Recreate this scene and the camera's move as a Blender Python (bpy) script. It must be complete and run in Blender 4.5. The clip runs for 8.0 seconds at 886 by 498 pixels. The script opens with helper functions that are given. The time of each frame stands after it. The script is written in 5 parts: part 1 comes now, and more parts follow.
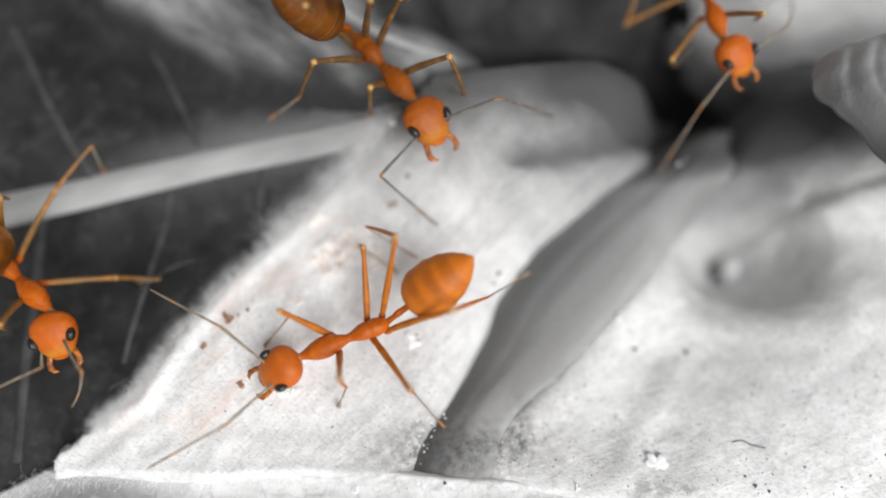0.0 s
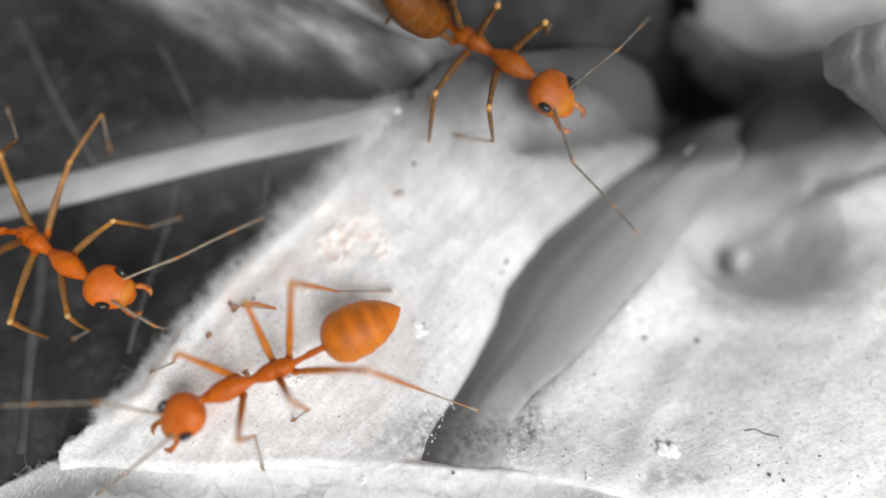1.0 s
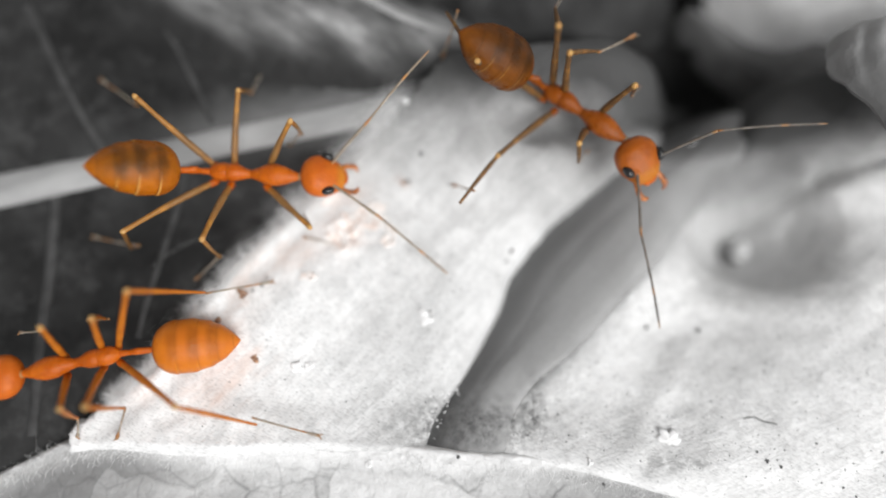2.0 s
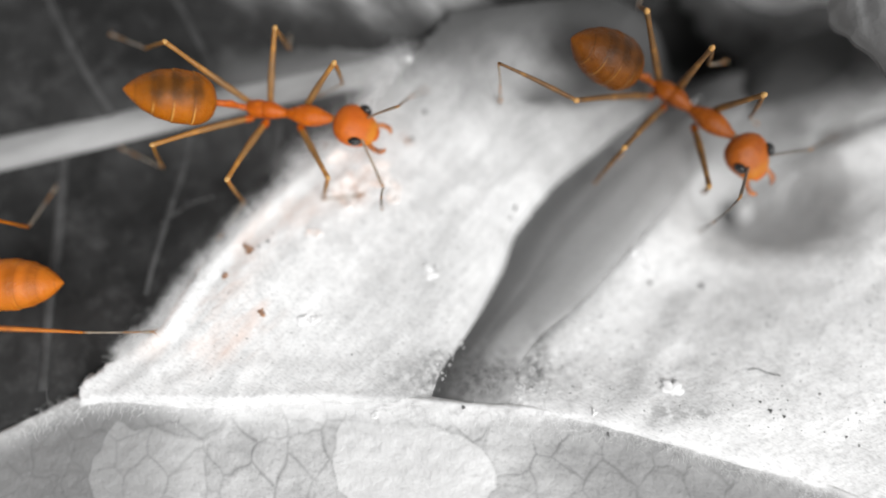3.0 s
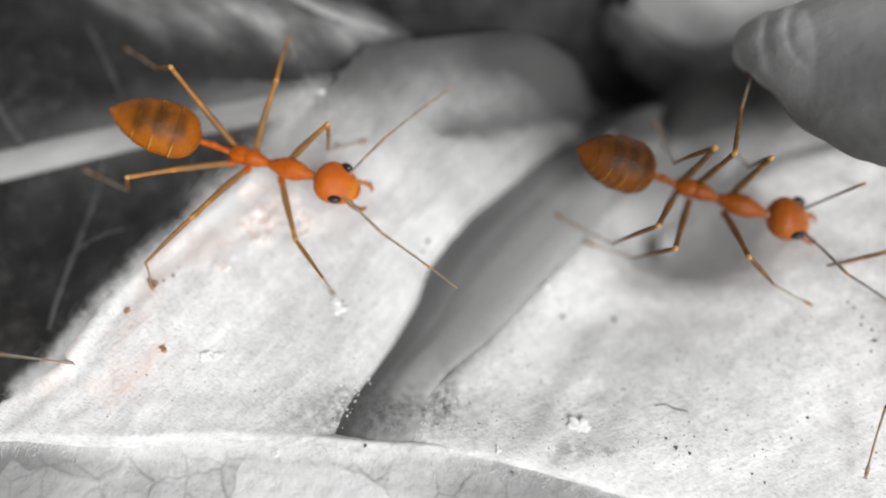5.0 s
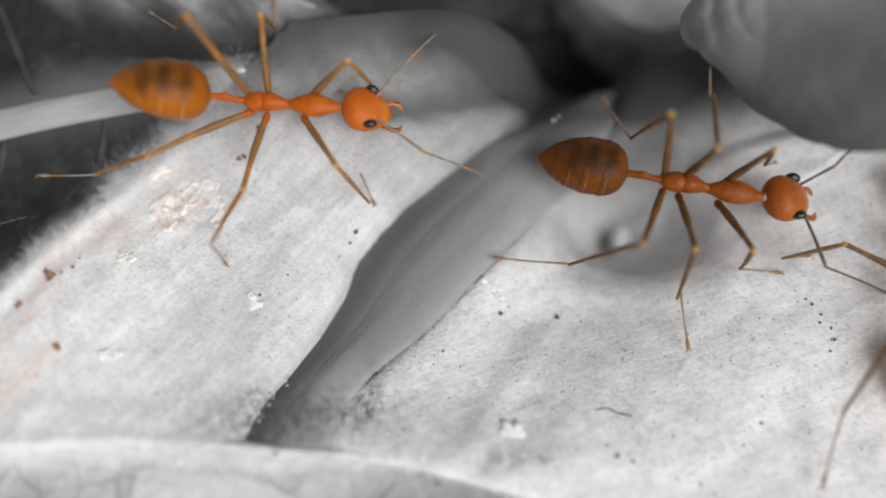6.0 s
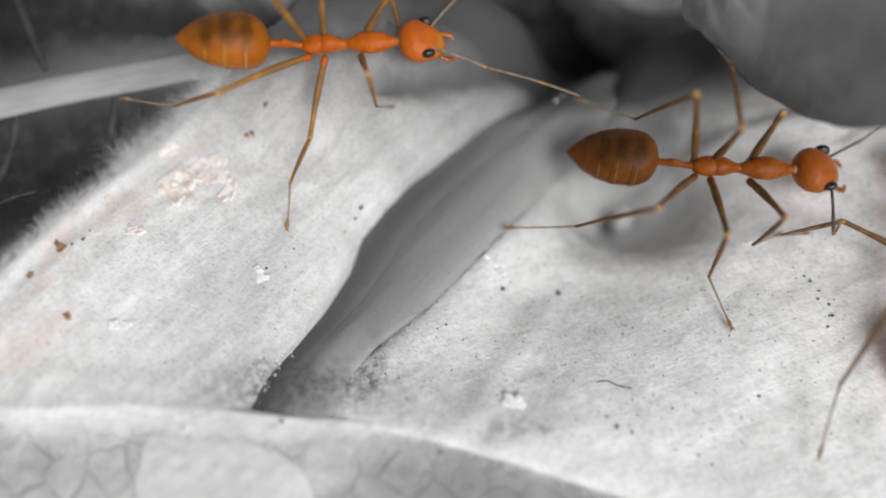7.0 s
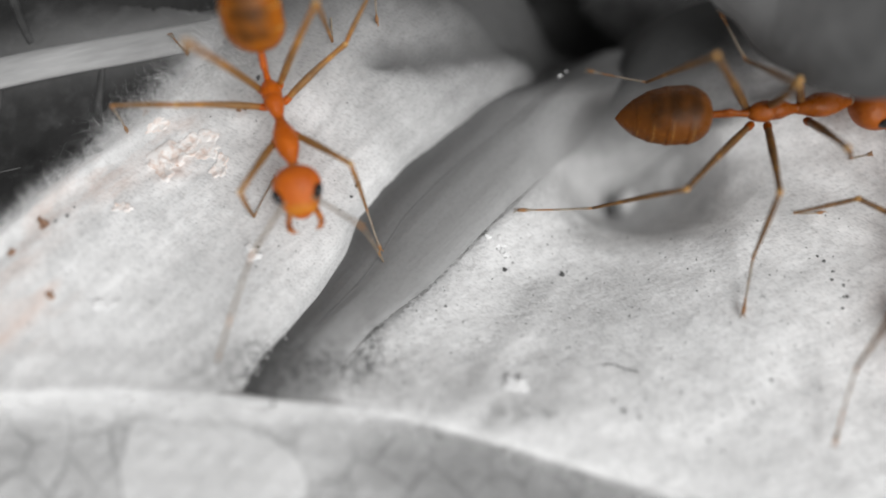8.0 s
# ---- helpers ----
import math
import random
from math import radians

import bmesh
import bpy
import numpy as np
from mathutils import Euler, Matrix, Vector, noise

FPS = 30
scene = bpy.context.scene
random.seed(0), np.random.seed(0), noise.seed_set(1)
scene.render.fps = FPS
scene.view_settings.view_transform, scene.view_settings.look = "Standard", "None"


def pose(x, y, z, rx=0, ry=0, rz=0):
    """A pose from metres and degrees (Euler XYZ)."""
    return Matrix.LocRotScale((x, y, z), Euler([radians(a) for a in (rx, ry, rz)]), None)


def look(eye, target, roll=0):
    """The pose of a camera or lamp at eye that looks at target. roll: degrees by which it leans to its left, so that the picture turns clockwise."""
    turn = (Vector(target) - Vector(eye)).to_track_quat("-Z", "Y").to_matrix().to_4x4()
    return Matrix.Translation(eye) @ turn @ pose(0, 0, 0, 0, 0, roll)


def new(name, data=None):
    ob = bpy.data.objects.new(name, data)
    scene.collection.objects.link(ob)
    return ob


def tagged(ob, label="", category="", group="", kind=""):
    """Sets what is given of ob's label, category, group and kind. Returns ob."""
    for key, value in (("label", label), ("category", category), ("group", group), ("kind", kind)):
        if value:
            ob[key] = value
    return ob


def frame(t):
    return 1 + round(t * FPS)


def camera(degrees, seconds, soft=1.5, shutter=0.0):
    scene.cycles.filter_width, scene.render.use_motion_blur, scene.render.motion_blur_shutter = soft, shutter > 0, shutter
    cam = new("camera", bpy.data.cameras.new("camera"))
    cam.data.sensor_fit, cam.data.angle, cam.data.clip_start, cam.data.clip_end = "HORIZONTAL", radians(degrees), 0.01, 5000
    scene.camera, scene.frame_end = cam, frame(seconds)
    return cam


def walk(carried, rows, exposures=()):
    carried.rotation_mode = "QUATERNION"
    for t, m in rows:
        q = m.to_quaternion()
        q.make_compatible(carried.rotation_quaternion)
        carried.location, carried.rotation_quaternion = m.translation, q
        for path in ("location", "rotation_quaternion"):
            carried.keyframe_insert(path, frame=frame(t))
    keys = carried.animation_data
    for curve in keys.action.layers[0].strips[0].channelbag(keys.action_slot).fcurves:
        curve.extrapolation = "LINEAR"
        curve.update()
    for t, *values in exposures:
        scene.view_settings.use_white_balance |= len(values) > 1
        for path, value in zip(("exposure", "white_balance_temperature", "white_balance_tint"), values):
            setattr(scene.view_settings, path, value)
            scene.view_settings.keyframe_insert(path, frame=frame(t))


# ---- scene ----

MM = 0.001  # the plan below is in millimetres

# camera: seconds, place in millimetres, turn in degrees
cam = camera(70.0, 8.0, soft=1.9)
ROWS = [
    (0.0, 0.000, -6.419, 23.955, 15.000, -0.000, -0.000),
    (0.5, -0.080, -6.403, 23.902, 15.290, 0.123, -0.122),
    (1.0, -0.103, -7.009, 23.544, 15.532, 0.449, -0.157),
    (1.2, -0.146, -7.006, 23.548, 14.792, 0.497, -0.426),
    (2.3, -0.595, -7.541, 23.878, 14.914, -0.139, 0.388),
    (2.5, -0.625, -7.846, 23.680, 14.561, 0.070, 0.085),
    (3.0, -0.503, -8.791, 23.606, 14.551, 0.393, 0.023),
    (3.5, -0.319, -8.910, 23.494, 14.754, 0.323, 0.038),
    (4.0, 0.331, -8.347, 23.788, 15.565, -0.135, 0.027),
    (4.5, 1.315, -8.246, 23.976, 15.959, -0.401, -0.003),
    (5.0, 2.554, -8.158, 23.607, 16.161, -0.539, -0.175),
    (5.2, 3.242, -7.920, 23.261, 16.011, -0.666, -0.246),
    (6.3, 4.996, -8.504, 21.405, 17.395, -1.401, 0.009),
    (6.5, 4.916, -8.596, 21.394, 17.007, -1.275, 0.169),
    (7.0, 4.833, -9.237, 21.753, 17.010, -1.179, 0.209),
    (7.5, 5.013, -9.673, 21.320, 16.807, -1.303, 0.196),
    (8.0, 4.827, -9.720, 20.689, 17.088, -1.326, 0.257),
]
walk(cam, [(t, pose(x * MM, y * MM, z * MM, rx, ry, rz)) for t, x, y, z, rx, ry, rz in ROWS],
     exposures=[(0.0, 0.40), (2.5, 0.42), (5.0, 0.30), (6.5, 0.02), (7.2, 0.11), (8.0, 0.03)])
# a small close-up lens: what lies deeper than the ants is soft
cam.data.dof.use_dof, cam.data.dof.focus_distance, cam.data.dof.aperture_fstop = True, 22.3 * MM, 11.0

# daylight: a bright hazy sky, in the grey of the film, and a wide soft sun
SUN_UP, SUN_ROUND = 50.0, 140.0
world = bpy.data.worlds.new("sky")
scene.world = world
world.use_nodes = True
wn, wl = world.node_tree.nodes, world.node_tree.links
sky = wn.new("ShaderNodeTexSky")
sky.sky_type, sky.sun_disc = "NISHITA", False
sky.sun_elevation, sky.sun_rotation = radians(SUN_UP), radians(SUN_ROUND)
grey = wn.new("ShaderNodeRGBToBW")
wl.new(sky.outputs[0], grey.inputs[0])
wl.new(grey.outputs[0], wn["Background"].inputs[0])
wn["Background"].inputs[1].default_value = 0.12
sun = new("sun", bpy.data.lights.new("sun", "SUN"))
sun.data.energy, sun.data.angle, sun.data.color = 2.2, radians(40), (1.0, 0.997, 0.99)
_a, _b = radians(SUN_UP), radians(SUN_ROUND)
sun.matrix_world = look((0, 0, 0), (-math.sin(_b) * math.cos(_a), -math.cos(_b) * math.cos(_a), -math.sin(_a)))


# ---------------------------------------------------------------- materials
class Nodes:
    """Short hand for a node material."""

    def __init__(self, name):
        self.mat = bpy.data.materials.new(name)
        self.mat.use_nodes = True
        self.tree = self.mat.node_tree
        self.bsdf = self.tree.nodes["Principled BSDF"]
        self.coord = self.add("ShaderNodeTexCoord").outputs["Object"]

    def add(self, kind, **values):
        n = self.tree.nodes.new(kind)
        for key, value in values.items():
            n.inputs[key].default_value = value
        return n

    def link(self, a, b):
        self.tree.links.new(a, b)

    def noise(self, size, detail=4.0, rough=0.6, stretch=None):
        """Noise whose lumps are about size millimetres."""
        n = self.add("ShaderNodeTexNoise", Scale=1.0 / (size * MM), Detail=detail, Roughness=rough)
        at = self.coord
        if stretch:
            m = self.add("ShaderNodeMapping")
            m.vector_type = "TEXTURE"
            m.inputs["Rotation"].default_value = (0, 0, radians(stretch[1]))
            m.inputs["Scale"].default_value = (stretch[0], 1, 1)
            self.link(at, m.inputs[0])
            at = m.outputs[0]
        self.link(at, n.inputs["Vector"])
        return n.outputs["Fac"]

    def cells(self, size, feature="DISTANCE_TO_EDGE"):
        n = self.tree.nodes.new("ShaderNodeTexVoronoi")
        n.feature = feature
        n.inputs["Scale"].default_value = 1.0 / (size * MM)
        self.link(self.coord, n.inputs["Vector"])
        return n.outputs[0]

    def ramp(self, value, *stops):
        n = self.tree.nodes.new("ShaderNodeValToRGB")
        while len(n.color_ramp.elements) < len(stops):
            n.color_ramp.elements.new(0.5)
        for e, (at, c) in zip(n.color_ramp.elements, stops):
            e.position = at
            e.color = (c, c, c, 1) if isinstance(c, (int, float)) else (*c, 1)
        self.link(value, n.inputs[0])
        return n.outputs[0]

    def mix(self, a, b, fac, kind="MIX"):
        n = self.tree.nodes.new("ShaderNodeMix")
        n.data_type, n.blend_type = "RGBA", kind
        for k, v in ((0, fac), (6, a), (7, b)):
            if hasattr(v, "links"):
                self.link(v, n.inputs[k])
            elif k == 0:
                n.inputs[k].default_value = v
            else:
                n.inputs[k].default_value = (*v, 1) if isinstance(v, tuple) else (v, v, v, 1)
        return n.outputs[2]

    def attr(self, name):
        n = self.tree.nodes.new("ShaderNodeAttribute")
        n.attribute_name = name
        return n.outputs["Fac"]

    def bump(self, height, depth):
        n = self.add("ShaderNodeBump", Strength=1.0, Distance=depth * MM)
        if self.bsdf.inputs["Normal"].links:
            self.link(self.bsdf.inputs["Normal"].links[0].from_socket, n.inputs["Normal"])
        self.link(height, n.inputs["Height"])
        self.link(n.outputs[0], self.bsdf.inputs["Normal"])

    def done(self, colour, rough=0.6, spec=0.5, sss=0.0, sss_mm=0.3):
        i = self.bsdf.inputs
        if hasattr(colour, "links"):
            self.link(colour, i["Base Color"])
        else:
            i["Base Color"].default_value = (*colour, 1)
        if hasattr(rough, "links"):
            self.link(rough, i["Roughness"])
        else:
            i["Roughness"].default_value = rough
        i["Specular IOR Level"].default_value = spec
        if sss:
            i["Subsurface Weight"].default_value = sss
            i["Subsurface Radius"].default_value = (1, 0.45, 0.2)
            i["Subsurface Scale"].default_value = sss_mm * MM
        return self.mat


def pale_felt(name, low, high, warm=0.0, grain=45):
    """Felted pale leaf hair and silk: blotches, fine fibres, dark dirt, painted shade and a few warm stains."""
    n = Nodes(name)
    c = n.ramp(n.noise(1.9, 6, 0.62), (0.3, low), (0.60, high))
    c = n.mix(c, n.ramp(n.noise(0.20, 4, 0.7, (2.6, grain)), (0.30, 0.80), (0.55, 1.0)), 0.55, "MULTIPLY")
    c = n.mix(c, n.ramp(n.noise(0.55, 4, 0.65), (0.30, 0.74), (0.56, 1.0)), 0.45, "MULTIPLY")
    c = n.mix(c, n.ramp(n.noise(0.06, 2, 0.5, (3.0, -22)), (0.34, 0.66), (0.50, 1.0)), 0.6, "MULTIPLY")
    c = n.mix(c, n.ramp(n.noise(0.8, 3, 0.6, (9.0, grain + 4)), (0.36, 0.72), (0.56, 1.0)), 0.5, "MULTIPLY")
    c = n.mix(c, 0.22, n.ramp(n.noise(0.12, 3), (0.67, 0.0), (0.76, 0.7)))
    if warm:
        w = n.mix(0.0, n.ramp(n.noise(1.0, 4, 0.6, (3.5, grain)), (0.44, 0.0), (0.74, warm)), n.attr("stain"))
        c = n.mix(c, (0.66, 0.48, 0.40), w)
    # shade on the felt, put in as a darker colour
    c = n.mix(c, 0.075, n.attr("painted_shade"))
    dirt_and_dimming = n.mix(0.0, n.ramp(n.noise(0.30, 5, 0.75), (0.34, 0.0), (0.60, 1.0)), n.attr("dirt_and_dimming"))
    c = n.mix(c, 0.045, dirt_and_dimming)
    n.bump(n.noise(0.12, 4, 0.7, (4.0, grain)), 0.035)
    n.bump(n.noise(0.8, 4), 0.07)
    return n.done(c, 0.85, 0.2)


SILK = pale_felt("white_silk_felt", 0.78, 0.95, 0.8, 45)
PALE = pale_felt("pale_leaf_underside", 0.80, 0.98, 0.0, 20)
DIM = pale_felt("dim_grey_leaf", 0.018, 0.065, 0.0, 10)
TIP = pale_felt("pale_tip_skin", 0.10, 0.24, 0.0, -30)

n = Nodes("white_hair")
SILK_HAIR = n.done(n.ramp(n.noise(0.5, 2), (0.3, 0.86), (0.7, 0.94)), 0.5, 0.3)

n = Nodes("pinkish_silk_scrap")
c = n.mix((0.90, 0.87, 0.85), (0.72, 0.56, 0.48), n.ramp(n.noise(0.35, 4), (0.46, 0.0), (0.66, 0.8)))
n.bump(n.noise(0.10, 4), 0.05)
SCRAP = n.done(c, 0.85, 0.2)

n = Nodes("grey_felted_leaf")
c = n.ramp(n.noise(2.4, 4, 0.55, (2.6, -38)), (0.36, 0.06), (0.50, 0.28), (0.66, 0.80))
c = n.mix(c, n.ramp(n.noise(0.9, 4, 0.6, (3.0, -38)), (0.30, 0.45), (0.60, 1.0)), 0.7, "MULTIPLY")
c = n.mix(c, 0.028, n.attr("dirt_and_dimming"))
n.bump(n.noise(0.5, 3), 0.05)
TOP = n.done(c, 0.85, 0.2)

n = Nodes("dark_leaf_skin")
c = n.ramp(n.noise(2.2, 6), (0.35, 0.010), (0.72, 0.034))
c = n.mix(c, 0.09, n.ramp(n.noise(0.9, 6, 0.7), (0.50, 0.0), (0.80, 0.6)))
c = n.mix(c, 0.20, n.attr("pale_band"))
n.bump(n.noise(0.5, 4), 0.06)
DARK = n.done(c, n.ramp(n.noise(0.8, 3), (0.3, 0.5), (0.7, 0.75)), 0.3)

n = Nodes("pale_leaf_rib")
c = n.ramp(n.noise(0.9, 4, 0.6, (6.0, 14)), (0.3, 0.26), (0.7, 0.46))
n.bump(n.noise(0.25, 3, 0.6, (6.0, 14)), 0.05)
RIB = n.done(c, 0.6, 0.25)

n = Nodes("dim_leaf_vein")
VEIN = n.done(n.ramp(n.noise(0.8, 3), (0.3, 0.035), (0.7, 0.075)), 0.7, 0.3)

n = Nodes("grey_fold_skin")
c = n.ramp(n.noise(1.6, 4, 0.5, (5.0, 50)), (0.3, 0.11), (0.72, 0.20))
# the lit right side of the roll, painted into the skin
c = n.mix(c, 0.50, n.attr("lit_side"))
c = n.mix(c, 0.03, n.mix(0.0, n.ramp(n.noise(0.30, 5, 0.75), (0.36, 0.0), (0.62, 1.0)), n.attr("dirt_and_dimming")))
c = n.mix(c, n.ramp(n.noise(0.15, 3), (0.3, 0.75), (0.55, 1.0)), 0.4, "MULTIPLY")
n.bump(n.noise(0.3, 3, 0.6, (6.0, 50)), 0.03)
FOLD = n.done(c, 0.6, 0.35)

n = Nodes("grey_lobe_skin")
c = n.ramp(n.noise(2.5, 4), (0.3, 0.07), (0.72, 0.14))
# the lobe's lit upper half, put in as a paler colour
c = n.mix(c, 0.31, n.attr("lit_side"))
n.bump(n.noise(0.5, 3), 0.05)
LOBE = n.done(c, 0.55, 0.4)

n = Nodes("veined_leaf_skin")
c = n.ramp(n.noise(1.4, 5), (0.3, 0.42), (0.7, 0.62))
c = n.mix(c, n.ramp(n.noise(0.16, 3), (0.28, 0.6), (0.5, 1.0)), 0.5, "MULTIPLY")
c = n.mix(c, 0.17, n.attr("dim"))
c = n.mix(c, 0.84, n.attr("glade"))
c = n.mix(c, 0.15, n.attr("vein"))
n.bump(n.noise(0.2, 3), 0.05)
VEINED = n.done(c, 0.6, 0.4)


# ---------------------------------------------------------------- building
def thing(name, label, category, group="", kind=""):
    return tagged(new(name), label, category, group, kind)


def link_mesh(name, mesh, material, parent=None, label=""):
    mesh.materials.append(material)
    ob = new(name, mesh)
    if parent:
        ob.parent = parent
    return tagged(ob, label)


def part(name, bm, material, parent=None, label="", smooth=True):
    """Links a bmesh, built in millimetres, as one mesh object."""
    mesh = bpy.data.meshes.new(name)
    bmesh.ops.scale(bm, vec=(MM, MM, MM), verts=bm.verts)
    bm.to_mesh(mesh)
    bm.free()
    if smooth:
        mesh.polygons.foreach_set("use_smooth", [True] * len(mesh.polygons))
    return link_mesh(name, mesh, material, parent, label)


def raw(name, verts, faces, material, parent=None, label="", attrs=None):
    """The same from arrays."""
    mesh = bpy.data.meshes.new(name)
    v, f = np.asarray(verts, dtype=np.float64) * MM, np.asarray(faces, dtype=np.int32)
    mesh.vertices.add(len(v))
    mesh.vertices.foreach_set("co", v.ravel())
    mesh.loops.add(f.size)
    mesh.loops.foreach_set("vertex_index", f.ravel())
    mesh.polygons.add(len(f))
    mesh.polygons.foreach_set("loop_start", np.arange(0, f.size, f.shape[1], dtype=np.int32))
    mesh.update(calc_edges=True)
    mesh.polygons.foreach_set("use_smooth", [True] * len(f))
    for key, value in (attrs or {}).items():
        a = mesh.attributes.new(key, "FLOAT", "POINT")
        a.data.foreach_set("value", np.asarray(value, dtype=np.float32))
    return link_mesh(name, mesh, material, parent, label)


def step(a, b, x):
    t = np.clip((x - a) / (b - a), 0, 1)
    return t * t * (3 - 2 * t)


def bell(x, y, cx, cy, sx, sy):
    return np.exp(-((x - cx) / sx) ** 2 - ((y - cy) / sy) ** 2)


def bed(x, y):
    """The height of the bed of leaves on which the ants walk."""
    d, s = (x - 0.4) * 0.751 - (y + 6.6) * 0.66, (x - 0.4) * 0.66 + (y + 6.6) * 0.751
    z = 0.0 * x - 0.2
    z = z + 0.4 * step(-6.5, -9.0, y) * step(14, 9, abs(x))
    z = z + 1.3 * step(0.5, 5.5, y)
    z = z - 0.9 * np.exp(-((d / 2.6) ** 2)) * step(-1, 3, s)
    z = z - 1.3 * step(1, 5, d) * step(-9, -3, y) * step(17, 9, x)
    z = z - 3.3 * bell(x, y, 13.1, 0.3, 3.1, 2.6)
    z = z - 0.8 * step(1.25, 0.80, np.hypot((x - 12.9) / 2.7, (y - 0.7) / 2.3) + 0.05 * np.sin(x * 1.9 + y))
    z = z + 0.7 * bell(x, y, -9, -4.5, 4, 4)
    return z


def lumps(x, y, size, seed=0.0):
    """Smooth uneven relief, about -1 to 1."""
    a, b = x / size + seed, y / size - seed
    return (np.sin(a * 2.1 + 1.3 * np.sin(b * 1.7 + seed)) + np.sin(b * 2.6 + 1.1 * np.sin(a * 1.9 - seed)) + np.sin((a + b) * 3.7 + np.sin(a * 2.9))) / 3.0


def inside(x, y, outline):
    """Signed distance to an outline: positive inside."""
    best, odd = np.full(x.shape, 1e9), np.zeros(x.shape, bool)
    for (ax, ay), (bx, by) in zip(outline, outline[1:] + outline[:1]):
        ex, ey = bx - ax, by - ay
        t = np.clip(((x - ax) * ex + (y - ay) * ey) / (ex * ex + ey * ey + 1e-9), 0, 1)
        best = np.minimum(best, np.hypot(x - ax - t * ex, y - ay - t * ey))
        odd ^= ((ay > y) != (by > y)) & (x < ex * (y - ay) / (ey + 1e-12) + ax)
    return np.where(odd, best, -best)


def sheet(name, box, grain, height, material, parent=None, label="", keep=None, attrs=None):
    """A leaf surface over box (x0, y0, x1, y1) with the height given as a function."""
    xs, ys = np.arange(box[0], box[2] + grain, grain), np.arange(box[1], box[3] + grain, grain)
    x, y = np.meshgrid(xs, ys)
    z = height(x, y)
    ok = np.ones(x.shape, bool) if keep is None else keep(x, y)
    idx = np.arange(x.size).reshape(x.shape)
    quad = np.stack([idx[:-1, :-1], idx[:-1, 1:], idx[1:, 1:], idx[1:, :-1]], -1).reshape(-1, 4)
    quad = quad[(ok.ravel()[quad]).all(1)]
    used = np.unique(quad)
    back = np.zeros(x.size, np.int64)
    back[used] = np.arange(len(used))
    v = np.stack([x, y, z], -1).reshape(-1, 3)[used]
    extra = {k: fn(v[:, 0], v[:, 1]) for k, fn in (attrs or {}).items()}
    return raw(name, v, back[quad], material, parent, label, extra)


def tube(points, radii, sides=8, flat=1.0, caps=True):
    """Rings round a line of points, closed at both ends. flat squeezes it along z."""
    pts = [Vector(p) for p in points]
    verts, faces = [], []
    for i, p in enumerate(pts):
        way = (pts[min(i + 1, len(pts) - 1)] - pts[max(i - 1, 0)]).normalized()
        side = way.cross(Vector((0, 0, 1)))
        side = side.normalized() if side.length > 1e-4 else Vector((1, 0, 0))
        up = side.cross(way)
        for k in range(sides):
            a = 2 * math.pi * k / sides
            verts.append(p + side * (math.cos(a) * radii[i]) + up * (math.sin(a) * radii[i] * flat))
    bm = bmesh.new()
    vs = [bm.verts.new(v) for v in verts]
    for i in range(len(pts) - 1):
        for k in range(sides):
            a, b = i * sides + k, i * sides + (k + 1) % sides
            bm.faces.new((vs[a], vs[b], vs[b + sides], vs[a + sides]))
    if caps:
        bm.faces.new(vs[:sides][::-1])
        bm.faces.new(vs[-sides:])
    bmesh.ops.recalc_face_normals(bm, faces=bm.faces)
    return bm


def smooth_line(points, count):
    """A smooth line through points of any dimension."""
    p = np.asarray(points, float)
    s = np.r_[0, np.cumsum(np.linalg.norm(np.diff(p, axis=0), axis=1))]
    q = np.linspace(0, s[-1], count)
    m = np.gradient(p, s, axis=0)
    i = np.clip(np.searchsorted(s, q, side="right") - 1, 0, len(s) - 2)
    h = (s[i + 1] - s[i])[:, None]
    t = ((q - s[i])[:, None]) / h
    return (2 * t**3 - 3 * t**2 + 1) * p[i] + (t**3 - 2 * t**2 + t) * h * m[i] + (-2 * t**3 + 3 * t**2) * p[i + 1] + (t**3 - t**2) * h * m[i + 1]


# ---------------------------------------------------------------- the leaves
RIM = [(-30, -14), (-22, -11.5), (-16.3, -9.1), (-14.4, -8.2), (-12.4, -8.0), (-8.2, -8.1), (-5.0, -7.95), (-2.1, -8.15), (0.1, -8.4), (2.4, -8.5), (4.6, -8.8), (6.8, -9.3), (9.6, -10.1), (12.7, -11.1), (20, -14), (30, -18)]
SILK_EDGE = [(-14, -7.7), (-11.1, -5.6), (-9.95, -3.75), (-8.15, -1.3), (-6.55, 0.5), (-4.8, 2.1), (-3.1, 3.7), (-1.7, 5.3), (-0.6, 6.6), (0.4, 7.9), (4.0, 8.8), (8.0, 9.4), (10.6, 9.2), (12.0, 7.6), (11.6, 6.0), (9.5, 4.8), (6.45, 2.55), (3.75, 0.4), (2.05, -1.7), (1.6, -3.1), (0.3, -5.6), (-0.9, -7.5), (-1.5, -10), (-14, -10)]
PALE_EDGE = [(1.6, -7.6), (2.6, -6.3), (4.4, -4.9), (7.0, -2.2), (9.3, 0.4), (11.2, 2.7), (12.2, 4.0), (12.9, 5.5), (14.0, 6.3), (16, 6.6), (25.5, 6.5), (25.5, 0), (23.4, -2.4), (21.8, -4.6), (21.0, -6.4), (20.5, -8), (20.2, -10), (19.9, -14), (1.6, -14)]
TOP_EDGE = [(-18, 14), (-14.2, 10.4), (-11.6, 8.6), (-9.6, 7.3), (-6.8, 6.4), (-3.7, 6.0), (-1.5, 6.6), (0.75, 7.6), (-0.8, 8.6), (-2.6, 9.6), (-3.4, 12), (-3.4, 18), (-18, 18)]
FAR_EDGE = [(-1.5, 9.9), (2, 9.5), (5, 9.3), (8.6, 9.9), (9.4, 18), (-3, 18)]
